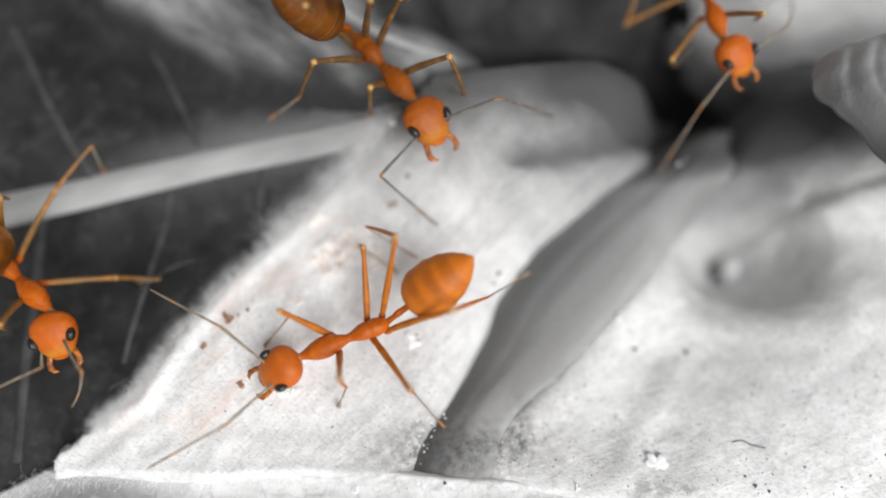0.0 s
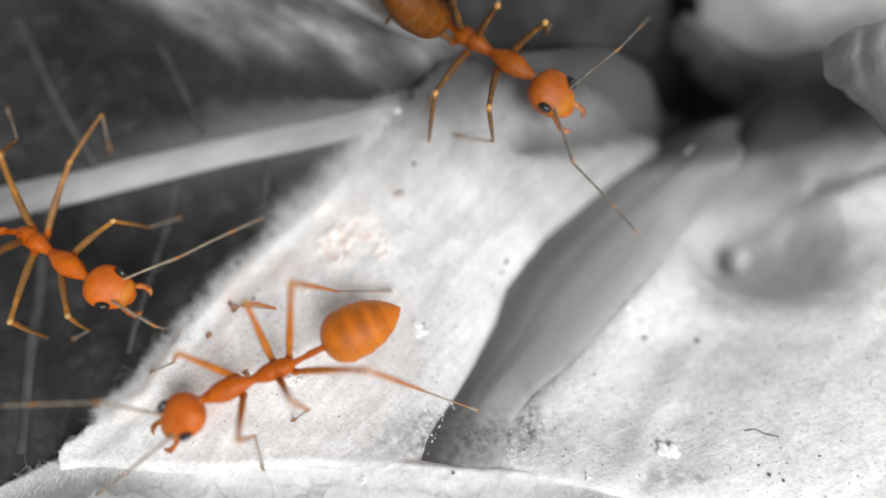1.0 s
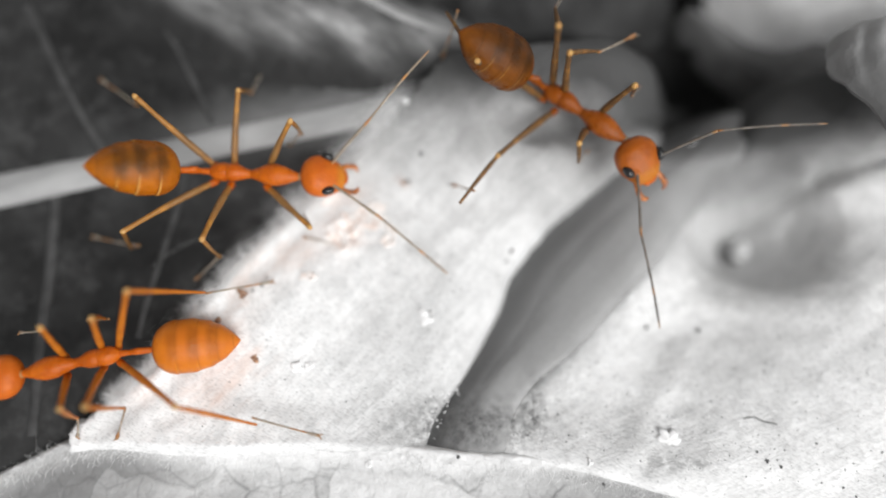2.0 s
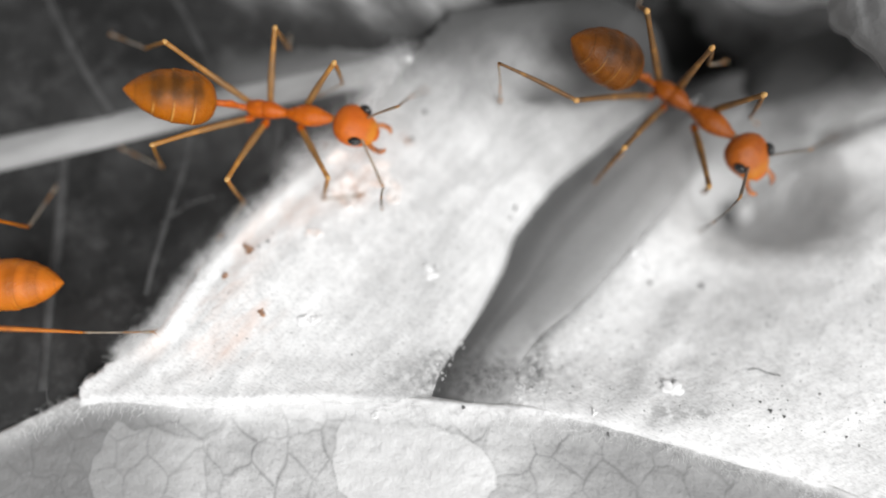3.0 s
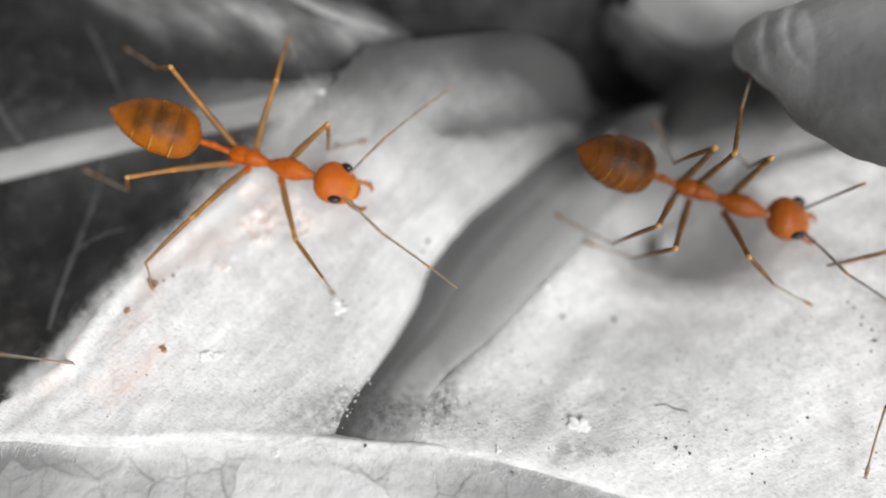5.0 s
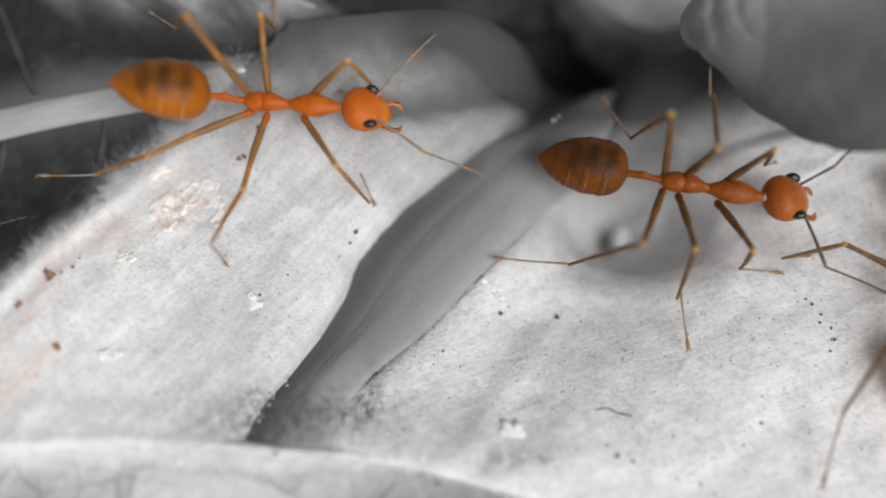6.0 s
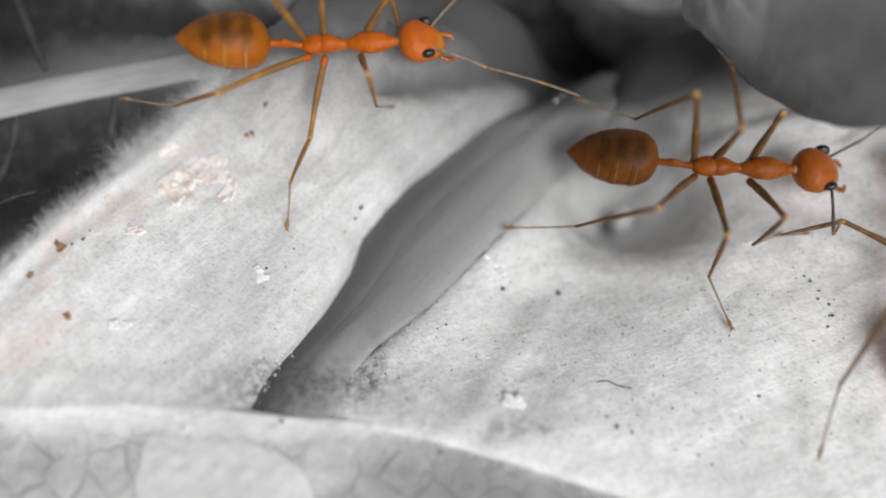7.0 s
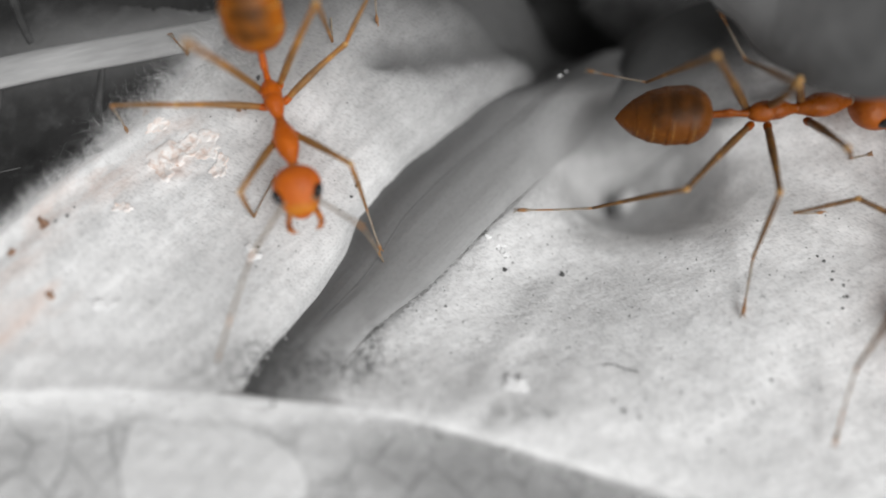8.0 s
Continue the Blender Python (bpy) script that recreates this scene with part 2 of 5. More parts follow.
BRIGHT_EDGE = [(12.6, 14), (12.8, 11.0), (13.3, 9.5), (14.7, 8.5), (17, 8.6), (22, 9), (34, 9), (34, 22), (12.6, 22)]
LOBE_EDGE = [(32, 0.0), (24, 0.7), (21.3, 0.9), (19.8, 1.5), (18.6, 2.5), (17.5, 3.6), (16.6, 4.7), (15.8, 5.7), (15.4, 7.0), (15.8, 7.9), (16.6, 8.4), (18.2, 8.6), (32, 9)]
TIP_EDGE = [(9.9, 9.3), (11.4, 8.6), (12.6, 7.9), (13.8, 7.6), (15.2, 7.9), (16.6, 7.4), (16.6, 5.6), (15.4, 4.9), (14.2, 5.1), (13.2, 5.8), (12.4, 6.6), (11.3, 7.7), (10.4, 8.7)]


FRONT_EDGE = RIM + [(30, -40), (-30, -40)]


def under_front(x, y):
    """How far a sheet is pressed down where the veined leaf lies on it."""
    return 1.3 * step(0.12, 1.0, inside(x, y, FRONT_EDGE))


def tucked(outline, lift, fall, edge_noise=0.0, reach=0.7, relief=0.0, seed=0.0):
    """Height of a sheet that lies lift above the bed and dips under its neighbours at its outline."""
    def height(x, y):
        d = inside(x, y, outline) + edge_noise * (lumps(x, y, 0.35, seed) + 0.6 * lumps(x, y, 0.15, seed + 2)) * step(-1.2, -3.0, (x - 0.4) * 0.751 - (y + 6.6) * 0.66)
        t = np.clip(d / reach, 0, 1)
        z = bed(x, y) + lift * np.sqrt(1 - (1 - t) ** 2) + np.minimum(d, 0) * fall
        return z + relief * (lumps(x, y, 1.6, seed) + 0.5 * lumps(x, y, 0.6, seed + 1)) * t - under_front(x, y)
    return height


def dirt_and_dimming(x, y):
    """Where dirt has gathered at the foot of the fold, and where shade is painted at the silk's upper end."""
    z = 1.0 * bell(x + 0.45 * lumps(x, y, 0.5, 3), y + 0.25 * lumps(x, y, 0.4, 1), 0.6, -7.4, 2.6, 1.0) + 0.55 * bell(x + 0.3 * lumps(x, y, 0.5, 8), y, 8.0, -8.8, 1.5, 0.4) + 0.5 * bell(x, y, 2.9, -6.5, 0.5, 1.1)
    # shade painted where the silk sinks towards the hollow and the gap
    z = z + 0.6 * step(6.6, 9.2, x) * step(3.6, 5.2, y) * step(11.0, 10.0, x) + 0.35 * step(6.2, 7.4, y)
    # a dark spot beside the fold and a dark slit in the hollow
    z = z + 0.5 * bell(x, y, 4.6, -4.75, 0.35, 0.3) + 0.5 * bell(x, y, 12.7, 0.3, 0.30, 0.5)
    return np.clip(z, 0, 1)


def dark_crease(x, y):
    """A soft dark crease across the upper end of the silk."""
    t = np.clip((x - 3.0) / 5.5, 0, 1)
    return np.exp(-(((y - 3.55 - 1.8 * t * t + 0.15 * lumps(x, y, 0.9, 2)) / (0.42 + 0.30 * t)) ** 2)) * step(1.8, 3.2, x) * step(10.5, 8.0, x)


def near(outline, margin):
    return lambda x, y: (inside(x, y, outline) > -margin) & (inside(x, y, FRONT_EDGE) < 1.5)


def dark_height(x, y):
    z = bed(x, y) - 0.45 - 2.6 * bell(x, y, 4.0, 9.2, 6.0, 1.0) - 2.8 * bell(x, y, 10.7, 7.6, 1.7, 2.4) - 2.0 * step(19.5, 22, x) * step(3, -1, y) - 4.0 * step(2, 6, x) * step(-9, -5, y) - 3.0 * step(7.0, 8.5, y) * step(-1.5, 1.0, x)
    return z + 0.12 * lumps(x, y, 2.5, 4.0) - 1.2 * step(-0.05, 0.9, inside(x, y, FRONT_EDGE))


def build_dark_leaf():
    leaf = thing("dark_leaf", "large dark grey leaf blade with a pale raised midrib", "leaf")
    # the blade is paler grey along the upper side of the midrib
    sheet("blade", (-70, -70, 70, 70), 0.5, dark_height, DARK, leaf, attrs={"pale_band": lambda x, y: 0.75 * np.exp(-(((y - 5.6 - 0.21 * (x + 1)) / 1.0) ** 2)) * step(-17, -5, x) * step(4, -1, x)})
    line = smooth_line([(-40, -3.5), (-26, 0.1), (-17.7, 1.75), (-13.1, 2.7), (-8.6, 3.65), (-5.0, 4.3), (-2.0, 4.95), (0.6, 5.5)], 60)
    pts = [(x, y, float(bed(x, y)) - 0.42) for x, y in line]
    part("midrib", tube(pts, [1.0 - 0.45 * i / 59 for i in range(60)], 14, 0.40), RIB, leaf, "pale raised midrib")
    for way, w in (([(-18.2, 9.6), (-17.1, 7.8), (-15.9, 5.8), (-14.2, 3.0)], 0.20), ([(-13.4, 10.4), (-12.1, 8.4), (-11.0, 6.5), (-9.8, 4.2)], 0.17), ([(-11.0, 3.0), (-11.3, 1.0), (-11.6, -0.9), (-12.1, -4.4)], 0.15),
                   ([(-16.4, 2.0), (-16.2, 0.5), (-16.0, -3.5), (-15.7, -8.0)], 0.24), ([(-7.2, 3.8), (-7.4, 2.4), (-7.6, 0.8)], 0.13), ([(-22, 1), (-21.6, -3), (-21, -8)], 0.2)):
        l = smooth_line(way, 18)
        part("side_vein", tube([(x, y, float(dark_height(x, y))) for x, y in l], [w * (0.8 + 0.3 * random.random()) for _ in l], 6, 0.5), VEIN, leaf)


def edge_hairs(name, line, count, reach, spread, lean, material, parent, height, thick=0.012, label=""):
    """Fine hairs in a band along a line; lean: their usual direction in the plan, in degrees."""
    rnd = np.random.RandomState(len(name) + count)
    p = smooth_line(line, 200)[rnd.randint(0, 200, count)] + rnd.normal(0, spread, (count, 2))
    p = p + 0.12 * np.stack([lumps(p[:, 0], p[:, 1], 0.3, 1.0), lumps(p[:, 0], p[:, 1], 0.3, 4.0)], -1)  # gathered in wisps
    a = np.radians(lean + rnd.normal(0, 48, count))
    n = (reach * rnd.uniform(0.25, 1.0, count) ** 1.5)[:, None]
    d = np.stack([np.cos(a), np.sin(a)], -1)
    side = np.stack([-d[:, 1], d[:, 0]], -1)
    up = rnd.uniform(0.05, 0.55, count) * n[:, 0]
    z = height(p[:, 0], p[:, 1])
    bend = side * rnd.normal(0, 0.62, (count, 1)) * n
    verts = np.zeros((count, 9, 3))
    for i, (u, w) in enumerate(((0.0, 1.0), (0.5, 0.8), (1.0, 0.15))):
        q = p + d * n * u + bend * u * u
        for k in range(3):
            c, s = math.cos(2 * math.pi * k / 3) * thick * w, math.sin(2 * math.pi * k / 3) * thick * w
            verts[:, i * 3 + k, :2] = q + side * c
            verts[:, i * 3 + k, 2] = z - 0.03 + up * math.sin(u * 1.9) + s
    one = np.array([(r + k, r + (k + 1) % 3, r + 3 + (k + 1) % 3, r + 3 + k) for r in (0, 3) for k in range(3)])
    faces = (np.arange(count) * 9)[:, None, None] + one[None]
    verts, faces = verts.reshape(-1, 3), faces.reshape(-1, 4)
    ob = raw(name, verts, faces, material, parent, label)
    tagged(ob, kind="stuff")
    return ob


def silk_stain(x, y):
    d = np.abs(inside(x, y, SILK_EDGE))
    z = 0.8 * step(2.6, 0.6, d) * step(2.5, 0.5, y) * step(-2, -4, x) * step(-7.4, -6.0, y)
    for cx, cy, r in ((-7.95, -2.85, 0.35), (-8.2, -2.6, 0.3), (-5.35, 1.5, 0.4), (-7.3, -5.2, 0.5), (-8.75, -3.85, 0.45), (-4.05, -0.35, 0.45), (-2.1, 1.75, 0.25), (-8.7, -6.0, 1.1), (-3.9, 0.1, 1.0), (-6.3, -1.0, 0.6), (-9.3, -4.6, 0.6)):
        z = z + 1.3 * bell(x + 0.2 * lumps(x, y, 0.4, 7), y + 0.2 * lumps(x, y, 0.35, 2), cx, cy, r, r)
    return np.clip(z, 0, 1.6)


def film(cx, cy, width, depth, turn, seed, height, parent):
    """A torn, crumpled scrap of silk film: uneven outline, rolled margin, small folds."""
    rings, spokes = 11, 44
    verts, faces = [], []
    for r in range(rings):
        u = (r + 0.15) / (rings - 1)
        for i in range(spokes):
            a = 2 * math.pi * i / spokes
            reach = 0.78 + 0.20 * math.sin(2 * a + seed * 2) + 0.13 * math.sin(3 * a + seed) + 0.10 * math.sin(7 * a + 2.3 * seed) + 0.05 * math.sin(13 * a - seed)
            px, py = u * reach * width * math.cos(a), u * reach * depth * math.sin(a)
            c, d = math.cos(radians(turn)), math.sin(radians(turn))
            x, y = cx + px * c - py * d, cy + px * d + py * c
            fold = 0.5 + 0.5 * math.sin(3.1 * px / width + 5.5 * py / depth * math.sin(seed) + seed) * math.cos(4.2 * py / depth - seed)
            z = float(height(np.array(x), np.array(y))) + 0.025 + 0.075 * fold * (0.4 + u * u) + 0.018 * math.sin(5 * a + 4 * u + seed) * u
            verts.append((x, y, z if r < rings - 1 else z - 0.10))
    for r in range(rings - 1):
        for i in range(spokes):
            p, q = r * spokes + i, r * spokes + (i + 1) % spokes
            faces.append((p, q, q + spokes, p + spokes))
    raw("silk_film", verts, faces, SCRAP, parent, "torn pinkish white silk film")


def build_silk():
    mat = thing("silk_mat", "white felted silk mat with brownish stains over a leaf", "silk")
    free, soft = tucked(SILK_EDGE, 0.25, 3.5, 0.12, 0.22, 0.05, 1.0), tucked(SILK_EDGE, 0.35, 2.5, 0.12, 2.2, 0.05, 1.0)

    def base(x, y):
        # crisp at its free edge, rounded down into the fold
        m = step(-5.5, -3.0, (x - 0.4) * 0.751 - (y + 6.6) * 0.66)
        return free(x, y) * (1 - m) + soft(x, y) * m

    def h(x, y):
        # long drawn wrinkles beside the edge
        d = inside(x, y, SILK_EDGE)
        w = np.sin(d * 5.2 + 1.2 * lumps(x, y, 2.2, 3.0)) * step(4.0, 1.2, d) * step(0.2, 0.8, d) * step(2, -1, y) * step(-1.5, -4.5, x)
        # a smooth ridge that carries the midrib on, a crease before it, and the dips into the gap and the hollow
        ridge = 0.55 * np.exp(-(((y - 5.75 - 0.14 * x) / 1.15) ** 2)) * step(-1.5, 1.5, x) - 0.40 * dark_crease(x, y)
        dips = 3.6 * step(6.7, 8.5, y - 0.09 * x) + (3.4 * step(5.6, 11.0, x + 0.35 * (y - 6.5)) + 3.0 * step(8.2, 11.2, x)) * step(3.0, 5.4, y)
        lumpy = 0.16 * bell(x, y, -4.0, 0.05, 1.5, 1.1) * (0.25 + 0.5 * lumps(x, y, 0.5, 9.0) + 0.3 * lumps(x, y, 0.24, 5.0))
        rim = 0.16 * np.exp(-(((d - 0.42) / 0.30) ** 2)) * step(3.5, 1.0, y) * step(-1.5, -4.0, x) * step(-7.3, -5.8, y)
        return base(x, y) + ridge - dips + 0.03 * w + lumpy + rim
    # shade painted into the felt towards the upper right; the crease is darkened too
    sheet("felt", (-15, -10.2, 13, 10.2), 0.10, h, SILK, mat, keep=near(SILK_EDGE, 0.45), attrs={"stain": silk_stain, "dirt_and_dimming": dirt_and_dimming, "painted_shade": lambda x, y: 0.14 * step(-4.5, 1.5, x - 0.35 * y + 0.6 * lumps(x, y, 2.0, 5.0)) * step(2.0, 0.0, y) + 0.70 * dark_crease(x, y) + (1 - 0.70 * dark_crease(x, y)) * (0.66 * step(-0.5, 4.6, y + 0.5 * lumps(x, y, 1.8, 2.0) + 0.34 * np.maximum(x - 1.5, 0)) + 0.27 * step(4.0, 5.6, y - 0.1 * x + 0.3 * lumps(x, y, 1.1, 6.0)) + 0.40 * step(2.5, 9.0, x) * step(2.8, 4.8, y))})
    edge_hairs("edge_hair", [(-12.6, -6.7), (-11.0, -5.5), (-10.1, -3.6), (-8.4, -1.1), (-6.8, 0.7), (-5, 2.3), (-3.2, 3.8)], 20000, 0.62, 0.14, 138, SILK_HAIR, mat, h, 0.0026, "white silk hairs along the edge")
    edge_hairs("edge_hair", [(-6.7, 0.6), (-5.0, 2.2), (-3.2, 3.8), (-2.2, 4.8)], 6000, 1.25, 0.22, 138, SILK_HAIR, mat, h, 0.0024)
    edge_hairs("edge_hair", [(-9.6, -3.4), (-7.7, -1.1), (-6.0, 0.6), (-4.2, 2.2), (-2.4, 3.6)], 9000, 0.7, 0.6, 120, SILK_HAIR, mat, h, 0.0026)
    for cx, cy, w, d, turn, k in ((-4.05, 0.15, 1.15, 0.75, 35, 1.0), (-3.2, 0.35, 0.8, 0.62, -20, 2.3), (-4.55, -0.55, 0.45, 0.65, 70, 3.1), (-5.6, -2.1, 0.36, 0.24, 10, 4.4), (-4.9, 1.05, 0.6, 0.22, 42, 5.2), (-2.6, -0.45, 0.5, 0.4, 60, 6.7)):
        film(cx, cy, w, d, turn, k, h, mat)
    return h


def build_fold():
    fold = thing("leaf_fold", "grey rolled leaf fold with a fine middle groove", "leaf fold")
    left = smooth_line([(-2.2, -9.6), (-1.5, -8.5), (-0.8, -7.3), (0.25, -5.6), (1.55, -3.1), (2.0, -1.7), (3.65, 0.4), (6.4, 2.6), (9.6, 4.75), (11.8, 5.9)], 110)
    right = smooth_line([(1.4, -9.6), (1.7, -8.5), (2.1, -7.2), (2.9, -6.1), (4.5, -4.8), (7.1, -2.1), (9.4, 0.3), (11.5, 2.6), (12.6, 4.4), (13.4, 5.4)], 110)
    left = left + np.array([-0.42, 0.36])  # tucked under the silk
    across = 33

    def height(u, x, y):
        rise = math.sin(min(1.0, u / 0.60) * math.pi / 2)
        foot = float(step(-5.2, -7.4, y))
        z = float(bed(x, y)) - 1.10 + 0.78 * foot + (1.45 - 0.93 * foot) * rise - 4.0 * max(0.0, u - 0.88) ** 2
        z += 0.03 * math.sin(x * 3.1 + y * 2.3) - 2.2 * float(step(2.8, 5.4, y))
        return z - float(under_front(np.array(x), np.array(y)))
    verts, faces = [], []
    for i in range(110):
        for k in range(across):
            u = k / (across - 1)
            x, y = left[i] * (1 - u) + right[i] * u
            verts.append((x, y, height(u, x, y) - 0.05 * math.exp(-(((u - 0.47) / 0.06) ** 2))))
    for i in range(109):
        for k in range(across - 1):
            a = i * across + k
            faces.append((a, a + 1, a + across + 1, a + across))
    v = np.array(verts)
    raw("blade", verts, faces, FOLD, fold, attrs={"dirt_and_dimming": 0.75 * dirt_and_dimming(v[:, 0], v[:, 1]) * step(3.0, 1.5, v[:, 1]), "lit_side": np.tile(step(0.25, 1.0, np.linspace(0, 1, across)), 110) * (0.62 + 0.3 * step(-5.0, -7.0, v[:, 1])) * step(4.5, 0.0, v[:, 1])})
    pts = []
    for i in range(20, 94, 2):
        u = 0.47
        x, y = left[i] * (1 - u) + right[i] * u
        pts.append((x, y, height(u, x, y) - 0.055))
    part("middle_vein", tube(pts, [0.026] * len(pts), 6, 0.8), FOLD, fold, "fine middle vein")
    low = [tuple(right[i]) for i in range(24, 62)]
    edge_hairs("edge_hair", low, 700, 0.32, 0.06, -60, SILK_HAIR, fold, lambda x, y: bed(x, y) + 0.05, 0.008, "short pale hairs on the margin")


def build_pale_leaf():
    leaf = thing("pale_leaf", "pale hairy leaf underside with dark specks and a hollow", "leaf")
    base = tucked(PALE_EDGE, 0.20, 1.5, 0.05, 0.9, 0.06, 3.0)

    def h(x, y):
        z = base(x, y)
        # creases that run from the hollow to the curled lobe, and a raised vein
        for ax, ay, bx, by, w, deep in ((13.2, 1.3, 15.6, 2.7, 0.55, -0.65), (15.6, 2.7, 18.8, 3.4, 0.5, -0.65), (14.7, -1.2, 15.1, 1.2, 0.4, -0.35), (9.8, -2.9, 15.4, -2.4, 0.9, 0.22), (6.2, -8.3, 9.2, -4.6, 0.5, 0.10)):
            ex, ey = bx - ax, by - ay
            t = np.clip(((x - ax) * ex + (y - ay) * ey) / (ex * ex + ey * ey), 0, 1)
            d = np.hypot(x - ax - t * ex, y - ay - t * ey)
            z = z + deep * np.exp(-((d / w) ** 2))
        z = z - 1.4 * bell(x, y, 12.7, 0.2, 0.26, 0.6) - 2.6 * bell(x, y, 10.9, 5.9, 2.3, 2.2)
        return z
    # shade painted into the colour round the hollow and up towards the lobe
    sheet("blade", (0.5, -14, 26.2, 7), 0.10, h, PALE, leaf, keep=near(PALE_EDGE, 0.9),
          attrs={"dirt_and_dimming": dirt_and_dimming, "painted_shade": lambda x, y: (0.38 * step(-4.2, 0.4, y + 0.5 * lumps(x, y, 1.5, 4.0) - 0.22 * (x - 8)) + 0.10 * step(0.5, 3.0, y)) * step(17.5, 12.5, x) + 0.16 * bell(x, y, 10.5, -5.2, 4.0, 2.4) + 0.18 * step(1.2, 3.0, y - 0.15 * (x - 15)) * step(12.5, 14.5, x) + 0.42 * step(2.6, 5.0, y + 0.3 * lumps(x, y, 1.6, 9.0)) + 0.24 * step(-0.6, 0.9, y - 2.5 - 0.20 * (x - 15.4) + 0.2 * lumps(x, y, 0.9, 2.0))})
    # the little rolled flap at the bottom of the hollow
    pts = [(13.30 + 0.10 * math.sin(a * 2.0), 0.25 + 0.55 * a, float(h(np.array(13.35), np.array(0.25))) + 0.15) for a in np.linspace(-1, 1, 18)]
    part("rolled_flap", tube(pts, [0.06 + 0.30 * math.sin(math.pi * (i + 0.5) / 18) ** 0.8 for i in range(18)], 12), SILK_HAIR, leaf, "white rolled flap in the hollow")
    band = [(2.6, -6.9), (3.2, -6.2), (4.8, -4.9), (7.0, -2.6)]
    edge_hairs("short_hair", band, 900, 0.3, 0.35, 160, SILK_HAIR, leaf, h, 0.008, "short white hairs")
    edge_hairs("short_hair", [(4, -7), (8, -6), (12, -6.4), (16, -6)], 4200, 0.30, 1.3, 165, SILK_HAIR, leaf, h, 0.007)
    return h


def deeper(ob, k):
    """Moves a leaf straight away from the middle of the clearing above the bed (k > 1) or up towards it."""
    c = Matrix.Translation((2.0 * MM, -8.0 * MM, 23.3 * MM))
    ob.matrix_basis = c @ Matrix.Diagonal((k, k, k, 1)) @ c.inverted()


def build_top_leaves():
    zero = {"dirt_and_dimming": lambda x, y: 0.0 * x}
    a = thing("felted_leaf", "pale grey felted leaf edge above the dark leaf", "leaf")
    h = tucked(TOP_EDGE, 0.42, 0.8, 0.10, 3.4, 0.10, 5.0)
    # the colour darkens towards the leaf's margin
    sheet("blade", (-17, 5.5, 1.5, 18), 0.14, h, TOP, a, keep=near(TOP_EDGE, 1.0), attrs={"dirt_and_dimming": lambda x, y: step(2.8, -0.2, inside(x, y, TOP_EDGE) + 0.4 * lumps(x, y, 1.6, 3.0) + 0.9 * step(-3.5, -0.5, x))})
    part("side_vein", tube([(x, y, float(h(np.array(x), np.array(y))) + 0.02) for x, y in smooth_line([(-6.2, 11.4), (-4.1, 9.7), (-1.8, 8.3), (0.5, 7.6)], 24)], [0.30 - 0.008 * i for i in range(24)], 8, 0.4), RIB, a, "pale raised side vein")
    b = thing("bright_leaf", "bright white leaf surface at the rim of the nest", "leaf")
    sheet("blade", (8, 7, 34, 22), 0.25, tucked(BRIGHT_EDGE, 1.2, 1.5, 0.1, 2.0, 0.08, 6.0), PALE, b, keep=near(BRIGHT_EDGE, 1.5), attrs=zero)
    hb = tucked(BRIGHT_EDGE, 1.2, 1.5, 0.1, 2.0, 0.08, 6.0)
    part("side_vein", tube([(x, y, float(hb(np.array(x), np.array(y)))) for x, y in smooth_line([(13.5, 10.2), (18, 11.5), (26, 15)], 20)], [0.08] * 20, 6, 0.5), RIB, b)
    c = thing("pointed_leaf_tip", "pale pointed leaf tip over a dark hollow", "leaf tip")
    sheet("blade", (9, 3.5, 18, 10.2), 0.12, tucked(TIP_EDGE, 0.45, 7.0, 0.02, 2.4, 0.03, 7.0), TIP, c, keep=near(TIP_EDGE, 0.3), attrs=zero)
    ht = tucked(TIP_EDGE, 0.45, 7.0, 0.02, 2.4, 0.03, 7.0)
    part("middle_vein", tube([(x, y, float(ht(np.array(x), np.array(y)))) for x, y in smooth_line([(10.4, 9.0), (12.6, 7.6), (15, 6.4)], 16)], [0.035] * 16, 6, 0.6), TIP, c)
    d = thing("curled_leaf_lobe", "smooth grey leaf lobe curled over itself", "leaf lobe")
    smooth_lobe = tucked(LOBE_EDGE, 1.7, 3.2, 0.0, 2.2, 0.03, 8.0)

    def hl(x, y):
        # two grooves round the end where the margin is rolled in
        r = np.hypot(x - 18.8, (y - 6.4) * 1.1)
        grooves = np.exp(-(((r - 2.75) / 0.16) ** 2)) + 0.7 * np.exp(-(((r - 2.1) / 0.14) ** 2))
        return smooth_lobe(x, y) + 0.55 * np.clip(x - 17.5, 0, 6) - 0.15 * grooves * step(18.6, 17.2, x) * step(4.4, 5.6, y)
    # from a spine out to the margin, which is rolled in underneath
    margin = smooth_line(LOBE_EDGE, 170)
    rings = np.r_[0.16, 0.06, 0.0, np.linspace(0, 1, 46)[1:] ** 1.5]
    drop = np.r_[0.34, 0.26, 0.0 * rings[2:]]
    spine = np.c_[np.clip(margin[:, 0], 18.2, 32), np.full(170, 5.7)]
    at = margin[:, None] * (1 - rings[None, :, None]) + spine[:, None] * rings[None, :, None]
    x, y = at[..., 0].ravel(), at[..., 1].ravel()
    rim = np.repeat(hl(margin[:, 0], margin[:, 1]), len(rings)).reshape(170, -1)
    z = np.where(drop[None] > 0, rim - drop[None], hl(x, y).reshape(170, -1)).ravel()
    w = len(rings)
    for name, first, last in (("blade", 2, w), ("rolled_margin", 0, 3)):
        q = (np.arange(170)[:, None] * w + np.arange(first, last)[None]).ravel()
        m = last - first
        faces = [(i * m + k, i * m + k + 1, (i + 1) * m + k + 1, (i + 1) * m + k) for i in range(169) for k in range(m - 1)]
